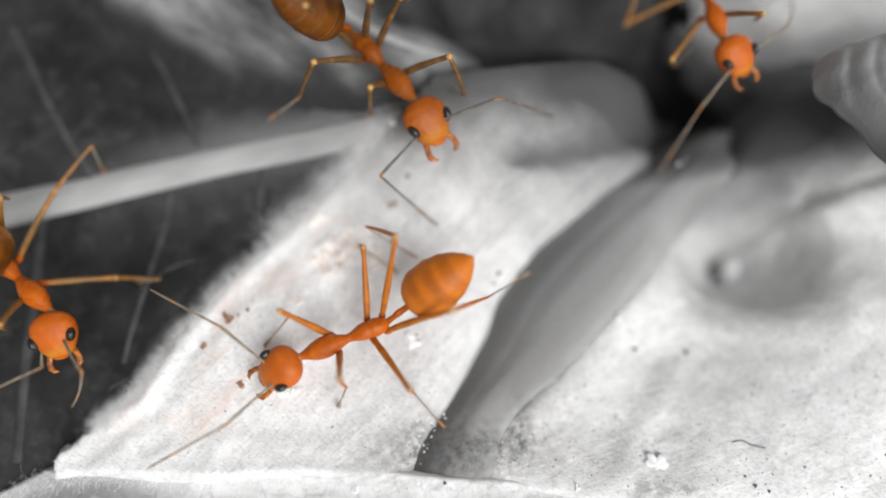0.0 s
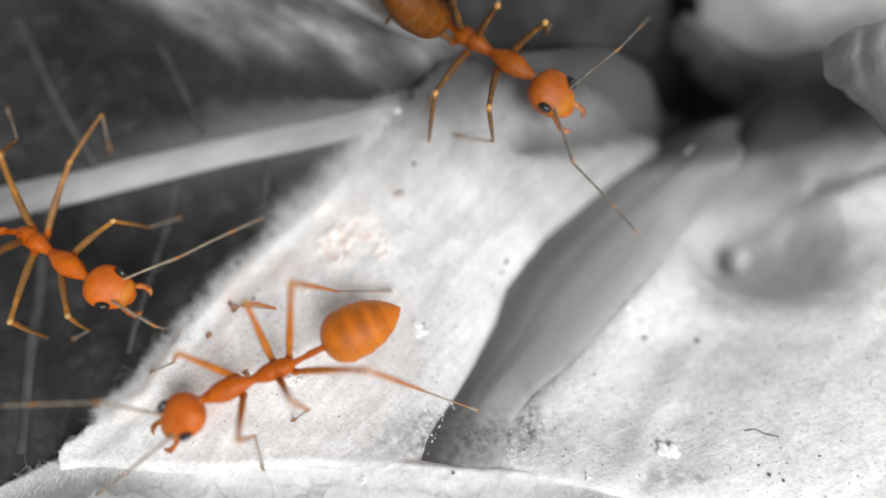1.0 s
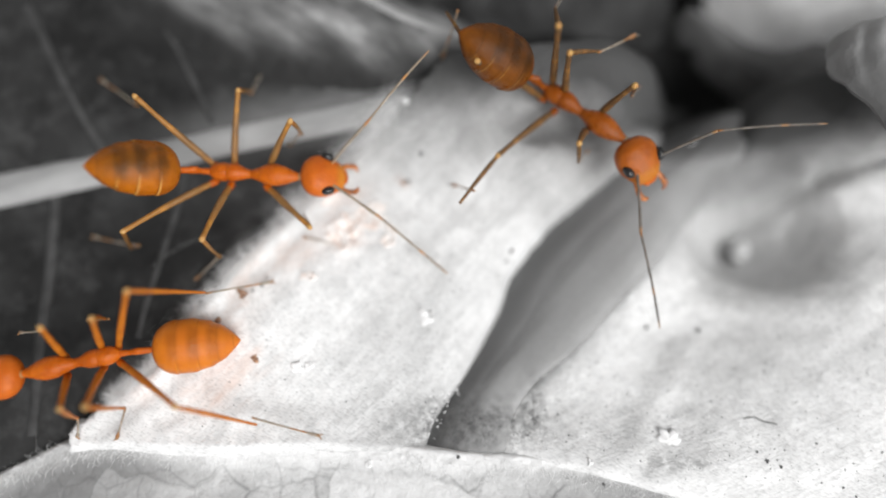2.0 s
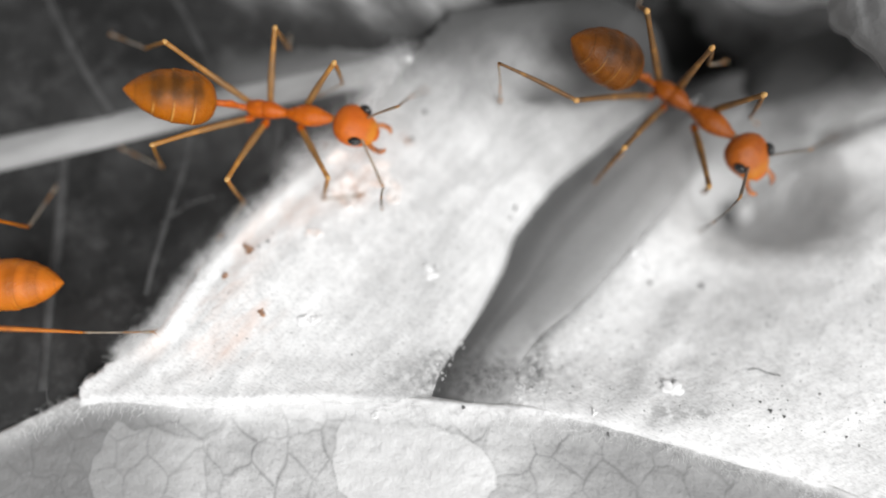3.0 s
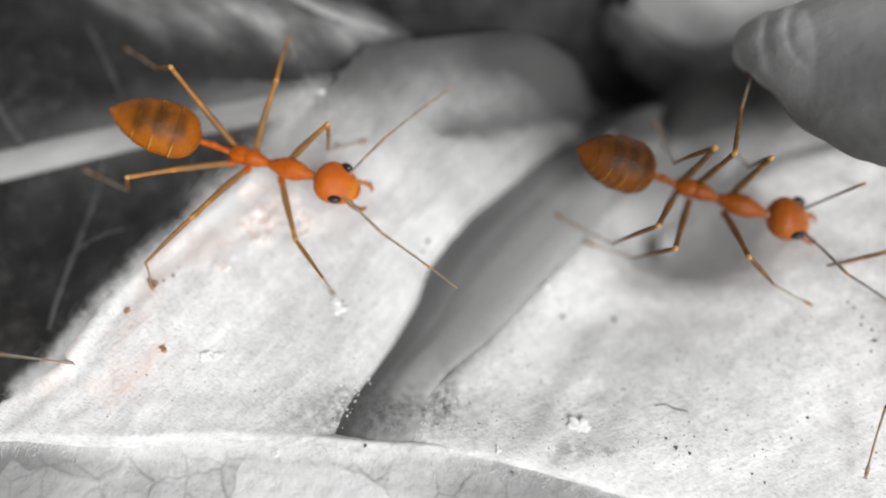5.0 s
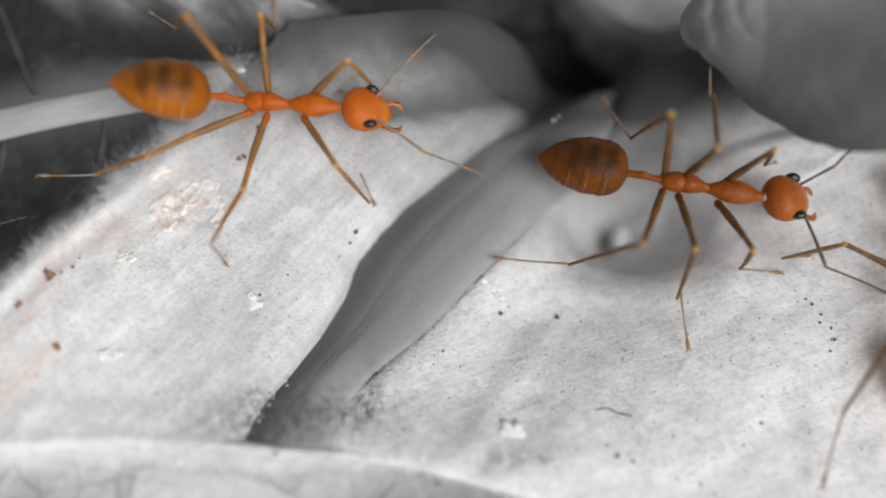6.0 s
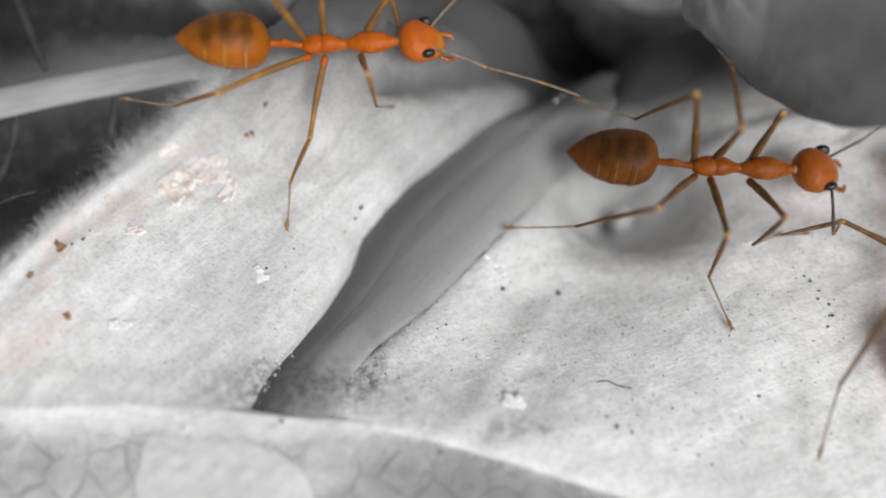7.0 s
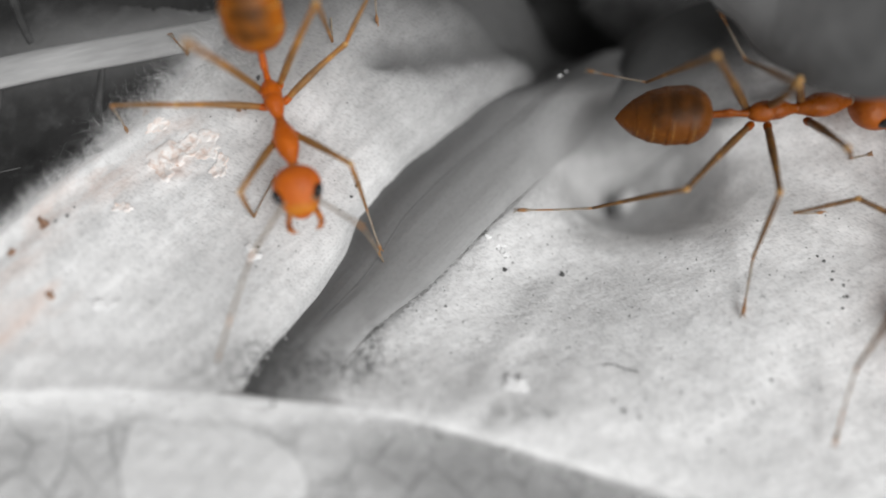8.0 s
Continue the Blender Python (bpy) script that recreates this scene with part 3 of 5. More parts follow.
        raw(name, np.c_[x, y, z][q], faces, LOBE, d, attrs={"lit_side": step(3.6, 8.0, y + 0.12 * (x - 16) + 0.5 * lumps(x, y, 2.0, 1.0))[q]})
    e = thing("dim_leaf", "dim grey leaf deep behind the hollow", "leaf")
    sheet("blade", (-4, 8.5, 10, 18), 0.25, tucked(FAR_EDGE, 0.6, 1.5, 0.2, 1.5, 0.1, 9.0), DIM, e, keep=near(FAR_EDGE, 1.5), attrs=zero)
    hf = tucked(FAR_EDGE, 0.6, 1.5, 0.2, 1.5, 0.1, 9.0)
    part("middle_vein", tube([(x, y, float(hf(np.array(x), np.array(y)))) for x, y in smooth_line([(0.5, 10.4), (4, 10.6), (8, 11.6)], 16)], [0.10] * 16, 6, 0.6), VEIN, e)
    for leaf, k in ((b, 1.10), (c, 1.10), (e, 1.12), (d, 0.89)):
        deeper(leaf, k)
    d.matrix_basis = Matrix.Translation((-0.30 * MM, 0.30 * MM, 0)) @ d.matrix_basis  # the lobe overhangs the pale leaf


def build_front_leaf():
    leaf = thing("veined_leaf", "pale grey leaf with dark net veins and bright rim", "leaf")
    rnd = np.random.RandomState(5)

    def spread(step_x, step_y):
        """Points on an uneven honeycomb."""
        out = []
        for r, y in enumerate(np.arange(-16.5, -7.5, step_y)):
            for x in np.arange(-22, 20, step_x):
                out.append((x + step_x * (0.5 * (r % 2) + rnd.uniform(-0.36, 0.36)), y + step_y * rnd.uniform(-0.36, 0.36)))
        return np.array(out)
    seeds = spread(1.6, 1.3)
    big = spread(4.6, 2.9)
    big = np.array([p for p in big if min(math.hypot(p[0] + 1.4, p[1] + 10.7), math.hypot(p[0] + 10.6, p[1] + 10.9)) > 2.2] + [(-1.4, -10.7), (-10.6, -10.9)])

    def net(x, y, pts):
        """Distance to the border between the cells round pts, and which cell it is."""
        d, who = np.full((2, x.size), 1e9), np.zeros((2, x.size), np.int64)
        wx, wy = x.ravel() + 0.12 * lumps(x, y, 0.7, 2).ravel(), y.ravel() + 0.12 * lumps(x, y, 0.6, 5).ravel()
        for k, (px, py) in enumerate(pts):
            e = np.hypot(wx - px, wy - py)
            first, second = e < d[0], (e >= d[0]) & (e < d[1])
            who[1] = np.where(first, who[0], np.where(second, k, who[1]))
            d[1] = np.where(first, d[0], np.where(second, e, d[1]))
            who[0] = np.where(first, k, who[0])
            d[0] = np.minimum(d[0], e)
        p = np.asarray(pts)
        gap = np.hypot(*(p[who[0]] - p[who[1]]).T) + 1e-6
        return ((d[1] ** 2 - d[0] ** 2) / (2 * gap)).reshape(x.shape), who[0].reshape(x.shape)

    def pale_cell(x, y):
        who = net(x, y, big)[1]
        return np.where(who == len(big) - 2, 0.75, np.where(who == len(big) - 1, 0.25, 0.0)) * step(0.9, 1.2, inside(x, y, FRONT_EDGE))

    def veins(x, y):
        d = inside(x, y, FRONT_EDGE)
        a = 0.25 * np.exp(-((net(x, y, big)[0] / 0.05) ** 2))
        b = 0.80 * np.exp(-((net(x, y, seeds)[0] / 0.048) ** 2)) * (0.65 + 0.35 * lumps(x, y, 1.3, 6))
        b = b * (1 - 1.15 * pale_cell(x, y)) * (0.80 + 0.20 * step(0.5, 3.5, x))
        return np.clip(np.maximum(a, b), 0, 1) * step(0.55, 1.1, d)

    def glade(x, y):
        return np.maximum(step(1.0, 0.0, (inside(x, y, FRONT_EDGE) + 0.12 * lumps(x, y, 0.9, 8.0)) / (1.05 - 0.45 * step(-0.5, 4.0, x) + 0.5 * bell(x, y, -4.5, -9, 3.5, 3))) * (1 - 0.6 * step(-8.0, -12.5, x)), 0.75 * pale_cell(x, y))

    def height(x, y):
        d = inside(x, y, FRONT_EDGE)
        t = np.clip(d / 0.16, 0, 1)
        z = 0.02 + 0.30 * np.exp(-((x / 3.5) ** 2)) - 0.012 * abs(x) + 0.22 * np.sqrt(np.clip(1 - (1 - t) ** 2, 0, 1)) - 0.20 * step(0.12, 1.3, d) - 0.04 * np.maximum(d - 1.5, 0)
        z = z + np.minimum(d, 0) * 3.0 - 0.015 * veins(x, y) - 0.10 * np.maximum(-x - 10.5, 0) ** 1.5 * 0.35
        return z + (0.05 * lumps(x, y, 1.2, 3.0) + 0.02 * lumps(x, y, 0.3, 4.0)) * t
    # dim: shade painted into the left end; the right end is darkened too
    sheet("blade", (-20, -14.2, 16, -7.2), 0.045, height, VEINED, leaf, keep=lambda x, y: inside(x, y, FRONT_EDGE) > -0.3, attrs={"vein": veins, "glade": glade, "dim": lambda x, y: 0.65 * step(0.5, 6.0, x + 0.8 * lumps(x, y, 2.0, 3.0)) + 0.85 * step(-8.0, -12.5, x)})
    line = [p for p in RIM if -17 < p[0] < 14]
    edge_hairs("rim_hair", [(x, y - 0.25) for x, y in line], 5200, 0.42, 0.22, -100, SILK_HAIR, leaf, height, 0.006, "fine white hairs on the rim")
    return height


build_dark_leaf()
silk_height = build_silk()
build_fold()
pale_height = build_pale_leaf()
build_top_leaves()
front_height = build_front_leaf()


# ---------------------------------------------------------------- litter on the leaves
n = Nodes("white_flake_skin")
n.bump(n.noise(0.15, 3), 0.03)
FLAKE = n.done(n.ramp(n.noise(0.3, 3), (0.3, 0.78), (0.7, 0.92)), 0.7, 0.3)
n = Nodes("dark_crumb")
n.bump(n.noise(0.08, 3), 0.03)
CRUMB = n.done(n.ramp(n.noise(0.12, 3), (0.3, 0.06), (0.7, 0.20)), 0.8, 0.2)
n = Nodes("brown_crumb")
n.bump(n.noise(0.08, 3), 0.03)
RUST = n.done(n.mix((0.13, 0.065, 0.04), (0.55, 0.33, 0.21), n.ramp(n.noise(0.15, 3), (0.35, 0.0), (0.65, 1.0))), 0.7, 0.3)


def ground(x, y):
    """The top of whatever lies at this place."""
    px, py = np.array([x]), np.array([y])
    if inside(px, py, FRONT_EDGE)[0] > 0.05:
        return float(front_height(px, py)[0])
    if inside(px, py, SILK_EDGE)[0] > 0:
        return float(silk_height(px, py)[0])
    if inside(px, py, PALE_EDGE)[0] > 0:
        return float(pale_height(px, py)[0])
    if x < -2:
        return float(dark_height(px, py)[0])
    return float(bed(px, py)[0]) + 0.05


def crumb(x, y, size, material, name="crumb", label="small dark crumb of dirt lying on a leaf", flat=0.6):
    bm = bmesh.new()
    bmesh.ops.create_icosphere(bm, subdivisions=3, radius=size)
    k = random.random() * 40
    for v in bm.verts:
        v.co *= 0.8 + 1.0 * noise.noise(v.co / size * 1.1 + Vector((k, 0, k)))
        v.co.z *= flat
    ob = part(name, bm, material)
    ob.matrix_basis = pose(x * MM, y * MM, (ground(x, y) + size * flat * 0.35) * MM, 0, 0, random.random() * 360)
    return tagged(ob, label, name.split("_")[-1], "litter on the leaves")


def fibre(points, thick, label, material):
    line = smooth_line(points, 24)
    ob = part("fibre", tube([(x, y, ground(x, y) + thick * 0.8) for x, y in line], [thick * (0.7 + 0.5 * random.random()) for _ in line], 6), material)
    return tagged(ob, label, "fibre", "litter on the leaves")


for x, y, s in ((-1.9, 1.8, 0.17), (-1.4, 2.8, 0.15), (-0.1, -2.6, 0.06), (5.4, -5.2, 0.09), (7.5, -3.8, 0.15), (13.7, -9.6, 0.07), (11.0, -8.7, 0.12), (16.0, -7.7, 0.09), (15.3, -8.4, 0.07), (2.2, -0.9, 0.16), (2.0, -1.3, 0.10), (-1.0, -3.35, 0.09),
                (-7.3, -2.5, 0.11), (-7.6, -2.7, 0.08), (0.06, -8.6, 0.10), (5.19, -9.5, 0.11), (11.5, -8.9, 0.10), (10.7, -8.4, 0.07), (14.1, -9.9, 0.06), (18.6, -4.3, 0.09), (18.9, -4.9, 0.07), (9.6, -3.9, 0.16), (13.0, -8.1, 0.07)):
    crumb(x, y, s * 0.6, CRUMB)
for x, y, s in ((-7.95, -2.85, 0.22), (-8.15, -2.65, 0.14), (-5.35, 1.5, 0.2), (-7.3, -5.2, 0.2), (-2.1, 1.75, 0.12), (-4.05, -0.35, 0.16), (-8.75, -3.85, 0.18), (-3.5, 0.2, 0.12)):
    crumb(x, y, s * 0.75, RUST, "brown_crumb", "brown crumb of dirt caught in white silk", 0.4)


def ragged_flake(x, y, size, arms):
    """A white scrap with blunt arms, like torn dry skin."""
    bm = bmesh.new()
    rings, k = [], random.random() * 9
    for r in (0.02, 0.3, 0.55, 0.8, 1.0, 1.04):
        ring = []
        for i in range(40):
            a = 2 * math.pi * i / 40
            reach = 0.74 + 0.15 * math.cos(arms * a + 0.9 * math.sin(a + k)) + 0.14 * math.sin(3 * a + k) + 0.07 * math.sin(11 * a - k)
            lift = 0.08 * (1 - r * r) + 0.04 * math.sin(5 * a + 3 * r + k) * r + 0.08 if r < 1.02 else -0.1
            ring.append(bm.verts.new((size * r * reach * math.cos(a), size * r * reach * math.sin(a), size * lift)))
        rings.append(ring)
    for p, q in zip(rings, rings[1:]):
        for i in range(40):
            bm.faces.new((p[i], q[i], q[(i + 1) % 40], p[(i + 1) % 40]))
    bm.faces.new(rings[0])
    bmesh.ops.recalc_face_normals(bm, faces=bm.faces)
    ob = part("flake", bm, FLAKE)
    ob.matrix_basis = pose(x * MM, y * MM, ground(x, y) * MM, 0, 0, random.random() * 360)
    return tagged(ob, "ragged white flake lying on a pale leaf", "flake", "litter on the leaves")


for x, y, s, arms in ((7.62, -8.0, 0.50, 5), (-1.12, -3.7, 0.28, 3), (7.3, -2.8, 0.28, 4)):
    ragged_flake(x, y, s, arms)
for x, y, s in ((-1.25, -3.4, 0.16), (-5.8, -5.5, 0.2), (-5.4, -5.45, 0.14), (7.5, -3.2, 0.16), (-2.3, 4.75, 0.2), (-2.0, 4.8, 0.14), (9.7, 3.7, 0.06), (9.95, 3.85, 0.04), (-3.1, -8.85, 0.13), (-9.4, 9.3, 0.3), (-8.3, 9.1, 0.22), (4.7, -8.75, 0.12), (6.9, -2.6, 0.14)):
    crumb(x, y, s, FLAKE, "white_flake", "small white flake lying on a leaf", 0.5)
fibre([(10.5, -7.25), (10.9, -7.2), (11.25, -7.35), (11.7, -7.45)], 0.02, "thin dark bent fibre lying on a pale leaf", CRUMB)
for x, y in ((18.25, -3.45), (18.45, -3.65), (18.7, -4.0), (18.95, -4.5), (19.0, -4.9), (18.8, -5.3)):
    crumb(x, y, 0.055, CRUMB)
for way in ([(-11.92, -1.5), (-10.79, -0.71), (-9.81, -0.35)], [(-12.55, -5.35), (-12.23, -5.15), (-11.78, -5.54)]):
    fibre(way, 0.008, "loose pale silk thread lying on the dark leaf", RIB)
fibre([(-6.9, 10.1), (-6.4, 9.8), (-6.0, 9.6)], 0.12, "short dark stalk on a felted leaf", CRUMB)


def scatter(name, count, seed, box, size, material, label):
    """Specks too small to pick apart."""
    rnd = np.random.RandomState(seed)
    verts, faces = [], []
    one = [(1, 0, 0), (0, 1, 0), (-1, 0, 0), (0, -1, 0), (0, 0, 0.7)]
    for _ in range(count):
        x, y = rnd.uniform(box[0], box[2]), rnd.uniform(box[1], box[3])
        s = size * rnd.uniform(0.35, 1.0) ** 2 * 1.2
        z, a, b = ground(x, y), rnd.uniform(0, 6.3), rnd.uniform(0.5, 1.6)
        k = len(verts)
        for px, py, pz in one:
            qx, qy = px * s * b, py * s / b
            verts.append((x + qx * math.cos(a) - qy * math.sin(a), y + qx * math.sin(a) + qy * math.cos(a), z - 0.01 + pz * s))
        faces += [(k, k + 1, k + 4), (k + 1, k + 2, k + 4), (k + 2, k + 3, k + 4), (k + 3, k, k + 4)]
    tagged(raw(name, verts, faces, material), label, "dirt", kind="stuff")


scatter("dark_specks", 760, 3, (2.6, -9.5, 19.6, -1.8), 0.046, CRUMB, "many tiny dark specks on a pale leaf")
scatter("silk_specks", 120, 4, (-9.5, -7.6, 2.0, 3.0), 0.045, CRUMB, "a few tiny dark specks on white silk")
scatter("foot_specks", 110, 6, (-1.4, -8.1, 3.4, -6.2), 0.05, CRUMB, "dark dirt grains at the foot of the fold")
scatter("pale_grains", 150, 7, (-1.0, -8.0, 3.4, -6.2), 0.05, FLAKE, "pale grains at the foot of the fold")


# ---------------------------------------------------------------- the ants
def chitin(name, low, high, dark, bands=(), see=0.0, rough=0.38, spec=0.3):
    """Thin amber insect shell. bands: (place along the part in millimetres, half width, colour, strength, and where: all round, on the back or on the flanks)."""
    n = Nodes(name)
    c = n.mix(low, high, n.ramp(n.noise(0.6, 4), (0.32, 0.0), (0.68, 1.0)))
    c = n.mix(c, dark, n.ramp(n.noise(0.45, 5, 0.7), (0.52, 0.0), (0.78, 0.6)))
    if bands:
        sep = n.add("ShaderNodeSeparateXYZ")
        n.link(n.coord, sep.inputs[0])
        # how far a place lies to the side of the back, with an uneven border
        flank = n.add("ShaderNodeMath")
        flank.operation = "ABSOLUTE"
        n.link(sep.outputs[1], flank.inputs[0])
        off = n.add("ShaderNodeMath")
        off.operation = "MULTIPLY_ADD"
        n.link(n.noise(0.4, 3), off.inputs[0])
        off.inputs[1].default_value = 0.5 * MM
        n.link(flank.outputs[0], off.inputs[2])
        wide = n.add("ShaderNodeMath")
        wide.operation = "DIVIDE"
        n.link(off.outputs[0], wide.inputs[0])
        wide.inputs[1].default_value = 1.25 * MM
        where = {"": None, "back": n.ramp(wide.outputs[0], (0.46, 1.0), (0.86, 0.10)), "flank": n.ramp(wide.outputs[0], (0.66, 0.0), (0.86, 1.0))}
        for at, half, colour, strength, *place in bands:
            last = sep.outputs[0]
            for kind, value in (("SUBTRACT", at * MM), ("ABSOLUTE", 0.0), ("DIVIDE", half * 2 * MM)):
                m = n.add("ShaderNodeMath")
                m.operation = kind
                n.link(last, m.inputs[0])
                m.inputs[1].default_value = value
                last = m.outputs[0]
            m = n.add("ShaderNodeMath")
            m.operation = "MULTIPLY"
            n.link(n.ramp(last, (0.22, strength), (0.66, 0.0)), m.inputs[0])
            n.link(n.ramp(n.noise(0.5, 2), (0.3, 0.6), (0.6, 1.0)), m.inputs[1])
            amount = m.outputs[0]
            mask = where[place[0] if place else ""]
            if mask:
                m = n.add("ShaderNodeMath")
                m.operation = "MULTIPLY"
                n.link(amount, m.inputs[0])
                n.link(mask, m.inputs[1])
                amount = m.outputs[0]
            c = n.mix(c, colour, amount)
    n.bump(n.noise(0.06, 3), 0.022)
    n.bump(n.noise(0.3, 3), 0.03)
    mat = n.done(c, n.ramp(n.noise(0.25, 3), (0.3, rough - 0.08), (0.7, rough + 0.14)), spec, 0.15, 0.25)
    n.bsdf.inputs["Transmission Weight"].default_value = see
    return mat


SHELL = chitin("orange_shell", (0.40, 0.078, 0.004), (0.55, 0.128, 0.006), (0.20, 0.032, 0.003), rough=0.28, spec=0.24)
# darker shell and head of one ant, with some shade put into the colour
DUSK_SHELL = chitin("dark_orange_shell", (0.20, 0.046, 0.003), (0.32, 0.082, 0.005), (0.08, 0.017, 0.003), rough=0.28, spec=0.22)
DUSK_HEAD = chitin("dark_orange_head_shell", (0.29, 0.066, 0.004), (0.40, 0.100, 0.006), (0.16, 0.030, 0.003), ((1.60, 0.24, (0.48, 0.17, 0.012), 0.7),), rough=0.34)
HEAD_SHELL = chitin("red_orange_shell", (0.46, 0.092, 0.006), (0.57, 0.132, 0.008), (0.28, 0.044, 0.004), ((1.60, 0.24, (0.56, 0.21, 0.015), 0.8),), rough=0.36)


def gaster_bands(dark, pale, line):
    soft = tuple(1.7 * d for d in dark)
    return ((-2.75, 1.25, soft, 0.9, "back"),) + tuple((at, 0.20, dark, 0.8, "back") for at in (-1.98, -2.66, -3.28)) + tuple((at, 0.026, pale, line, "flank") for at in (-2.06, -2.74, -3.36, -3.86)) + tuple((at - 0.05, 0.02, dark, 0.55) for at in (-2.06, -2.74, -3.36, -3.86))


AMBER = chitin("banded_amber_shell", (0.36, 0.098, 0.004), (0.46, 0.135, 0.006), (0.22, 0.060, 0.004), gaster_bands((0.070, 0.026, 0.004), (0.66, 0.36, 0.10), 0.85), rough=0.28, spec=0.2)
BROWN = chitin("banded_brown_shell", (0.12, 0.037, 0.004), (0.19, 0.058, 0.005), (0.06, 0.019, 0.003), gaster_bands((0.035, 0.013, 0.003), (0.40, 0.21, 0.06), 0.45), rough=0.30, spec=0.16)
GOLD = chitin("banded_orange_shell", (0.54, 0.145, 0.008), (0.64, 0.195, 0.012), (0.38, 0.075, 0.006), gaster_bands((0.33, 0.086, 0.005), (0.70, 0.28, 0.03), 0.45), rough=0.35)
LEG_SHELL = chitin("amber_leg_shell", (0.30, 0.130, 0.024), (0.44, 0.210, 0.050), (0.13, 0.050, 0.010), ((1.3, 0.75, (0.17, 0.105, 0.050), 0.6), (0.0, 0.26, (0.46, 0.15, 0.015), 0.8), (2.2, 0.12, (0.58, 0.27, 0.05), 0.5)), see=0.15)
ORANGE_LEG = chitin("orange_leg_shell", (0.42, 0.115, 0.008), (0.56, 0.185, 0.015), (0.26, 0.060, 0.005), see=0.1)
PALE_LEG = chitin("pale_grey_tarsus_shell", (0.28, 0.22, 0.16), (0.44, 0.38, 0.31), (0.11, 0.09, 0.07), tuple((at, 0.16, (0.42, 0.17, 0.03), 0.85) for at in (0.0, 1.52, 1.80, 2.44)), see=0.2)
LIGHT_FEELER = chitin("grey_feeler_shell", (0.19, 0.15, 0.11), (0.34, 0.28, 0.21), (0.12, 0.09, 0.06), ((0.0, 0.20, (0.46, 0.17, 0.02), 0.9), (2.1, 0.16, (0.48, 0.22, 0.05), 0.9), (3.4, 0.30, (0.46, 0.24, 0.10), 0.8)))
BROWN_LEG = chitin("brown_leg_shell", (0.095, 0.052, 0.022), (0.19, 0.092, 0.026), (0.050, 0.038, 0.026), ((0.0, 0.20, (0.50, 0.24, 0.045), 0.6), (2.2, 0.12, (0.40, 0.20, 0.05), 0.4)))
FEELER = chitin("dark_grey_feeler_shell", (0.085, 0.075, 0.065), (0.17, 0.15, 0.13), (0.05, 0.045, 0.04), ((0.0, 0.16, (0.36, 0.14, 0.02), 0.8), (2.2, 0.14, (0.36, 0.18, 0.06), 0.8), (3.6, 0.24, (0.40, 0.22, 0.10), 0.8)))
JOINT = chitin("pale_joint_skin", (0.46, 0.24, 0.07), (0.60, 0.38, 0.15), (0.30, 0.14, 0.04))
n = Nodes("black_eye")
n.bump(n.cells(0.035, "F1"), 0.008)
EYE = n.done(n.ramp(n.noise(0.2, 2), (0.3, 0.006), (0.7, 0.016)), 0.22, 0.6)
n = Nodes("dark_jaw_tooth")
JAW = n.done(n.mix((0.50, 0.15, 0.012), (0.20, 0.055, 0.010), n.ramp(n.noise(0.2, 2), (0.4, 0.0), (0.6, 1.0))), 0.35, 0.5)


def shell(stations, size, sides=20, sharp=2.0):
    """A closed body lofted along x: stations of (x, middle height, half width, half height)."""
    s = smooth_line(stations, max(14, 4 * len(stations)))
    bm = bmesh.new()
    rings = []
    for x, z, w, h in s:
        ring = []
        for k in range(sides):
            a = 2 * math.pi * k / sides
            c, d = math.cos(a), math.sin(a)
            c, d = math.copysign(abs(c) ** (2 / sharp), c), math.copysign(abs(d) ** (2 / sharp), d)
            ring.append(bm.verts.new((x * size, max(w, 0.004) * c * size, (z + max(h, 0.004) * d) * size)))
        rings.append(ring)
    for r, q in zip(rings, rings[1:]):
        for k in range(sides):
            bm.faces.new((r[k], q[k], q[(k + 1) % sides], r[(k + 1) % sides]))
    bm.faces.new(rings[0])
    bm.faces.new(rings[-1][::-1])
    bmesh.ops.recalc_face_normals(bm, faces=bm.faces)
    return bm


def limb(length, radii, size, bow=0.0, sides=10, hook=False):
    """A limb segment along x, with the thicknesses given at even steps."""
    count = len(radii) * 3
    rr = np.interp(np.linspace(0, 1, count), np.linspace(0, 1, len(radii)), radii)
    pts = [(length * i / (count - 1) * size, 0, bow * math.sin(math.pi * i / (count - 1)) * size) for i in range(count)]
    bm = tube(pts, [r * size for r in rr], sides)
    if hook:
        for side in (-1, 1):
            claw = tube([(length * size, 0, 0), ((length + 0.10) * size, side * 0.07 * size, 0), ((length + 0.15) * size, side * 0.09 * size, -0.06 * size)], [0.03 * size, 0.022 * size, 0.006 * size], 5)
            mesh = bpy.data.meshes.new("claw")
            claw.to_mesh(mesh)
            claw.free()
            bm.from_mesh(mesh)
            bpy.data.meshes.remove(mesh)
    return bm


FEMUR = {"1": 2.5, "2": 2.9, "3": 3.7}
LOWER = {"1": 3.3, "2": 3.9, "3": 5.3}
HIP = {"1": (0.50, 0.30, -0.30), "2": (-0.80, 0.28, -0.35), "3": (-1.35, 0.24, -0.30)}
NECK, WAIST, SOCKET = (1.82, 0, 0.12), (-1.45, 0, 0.0), (1.15, 0.36, 0.05)
SCAPE, WHIP = 2.1, 3.4


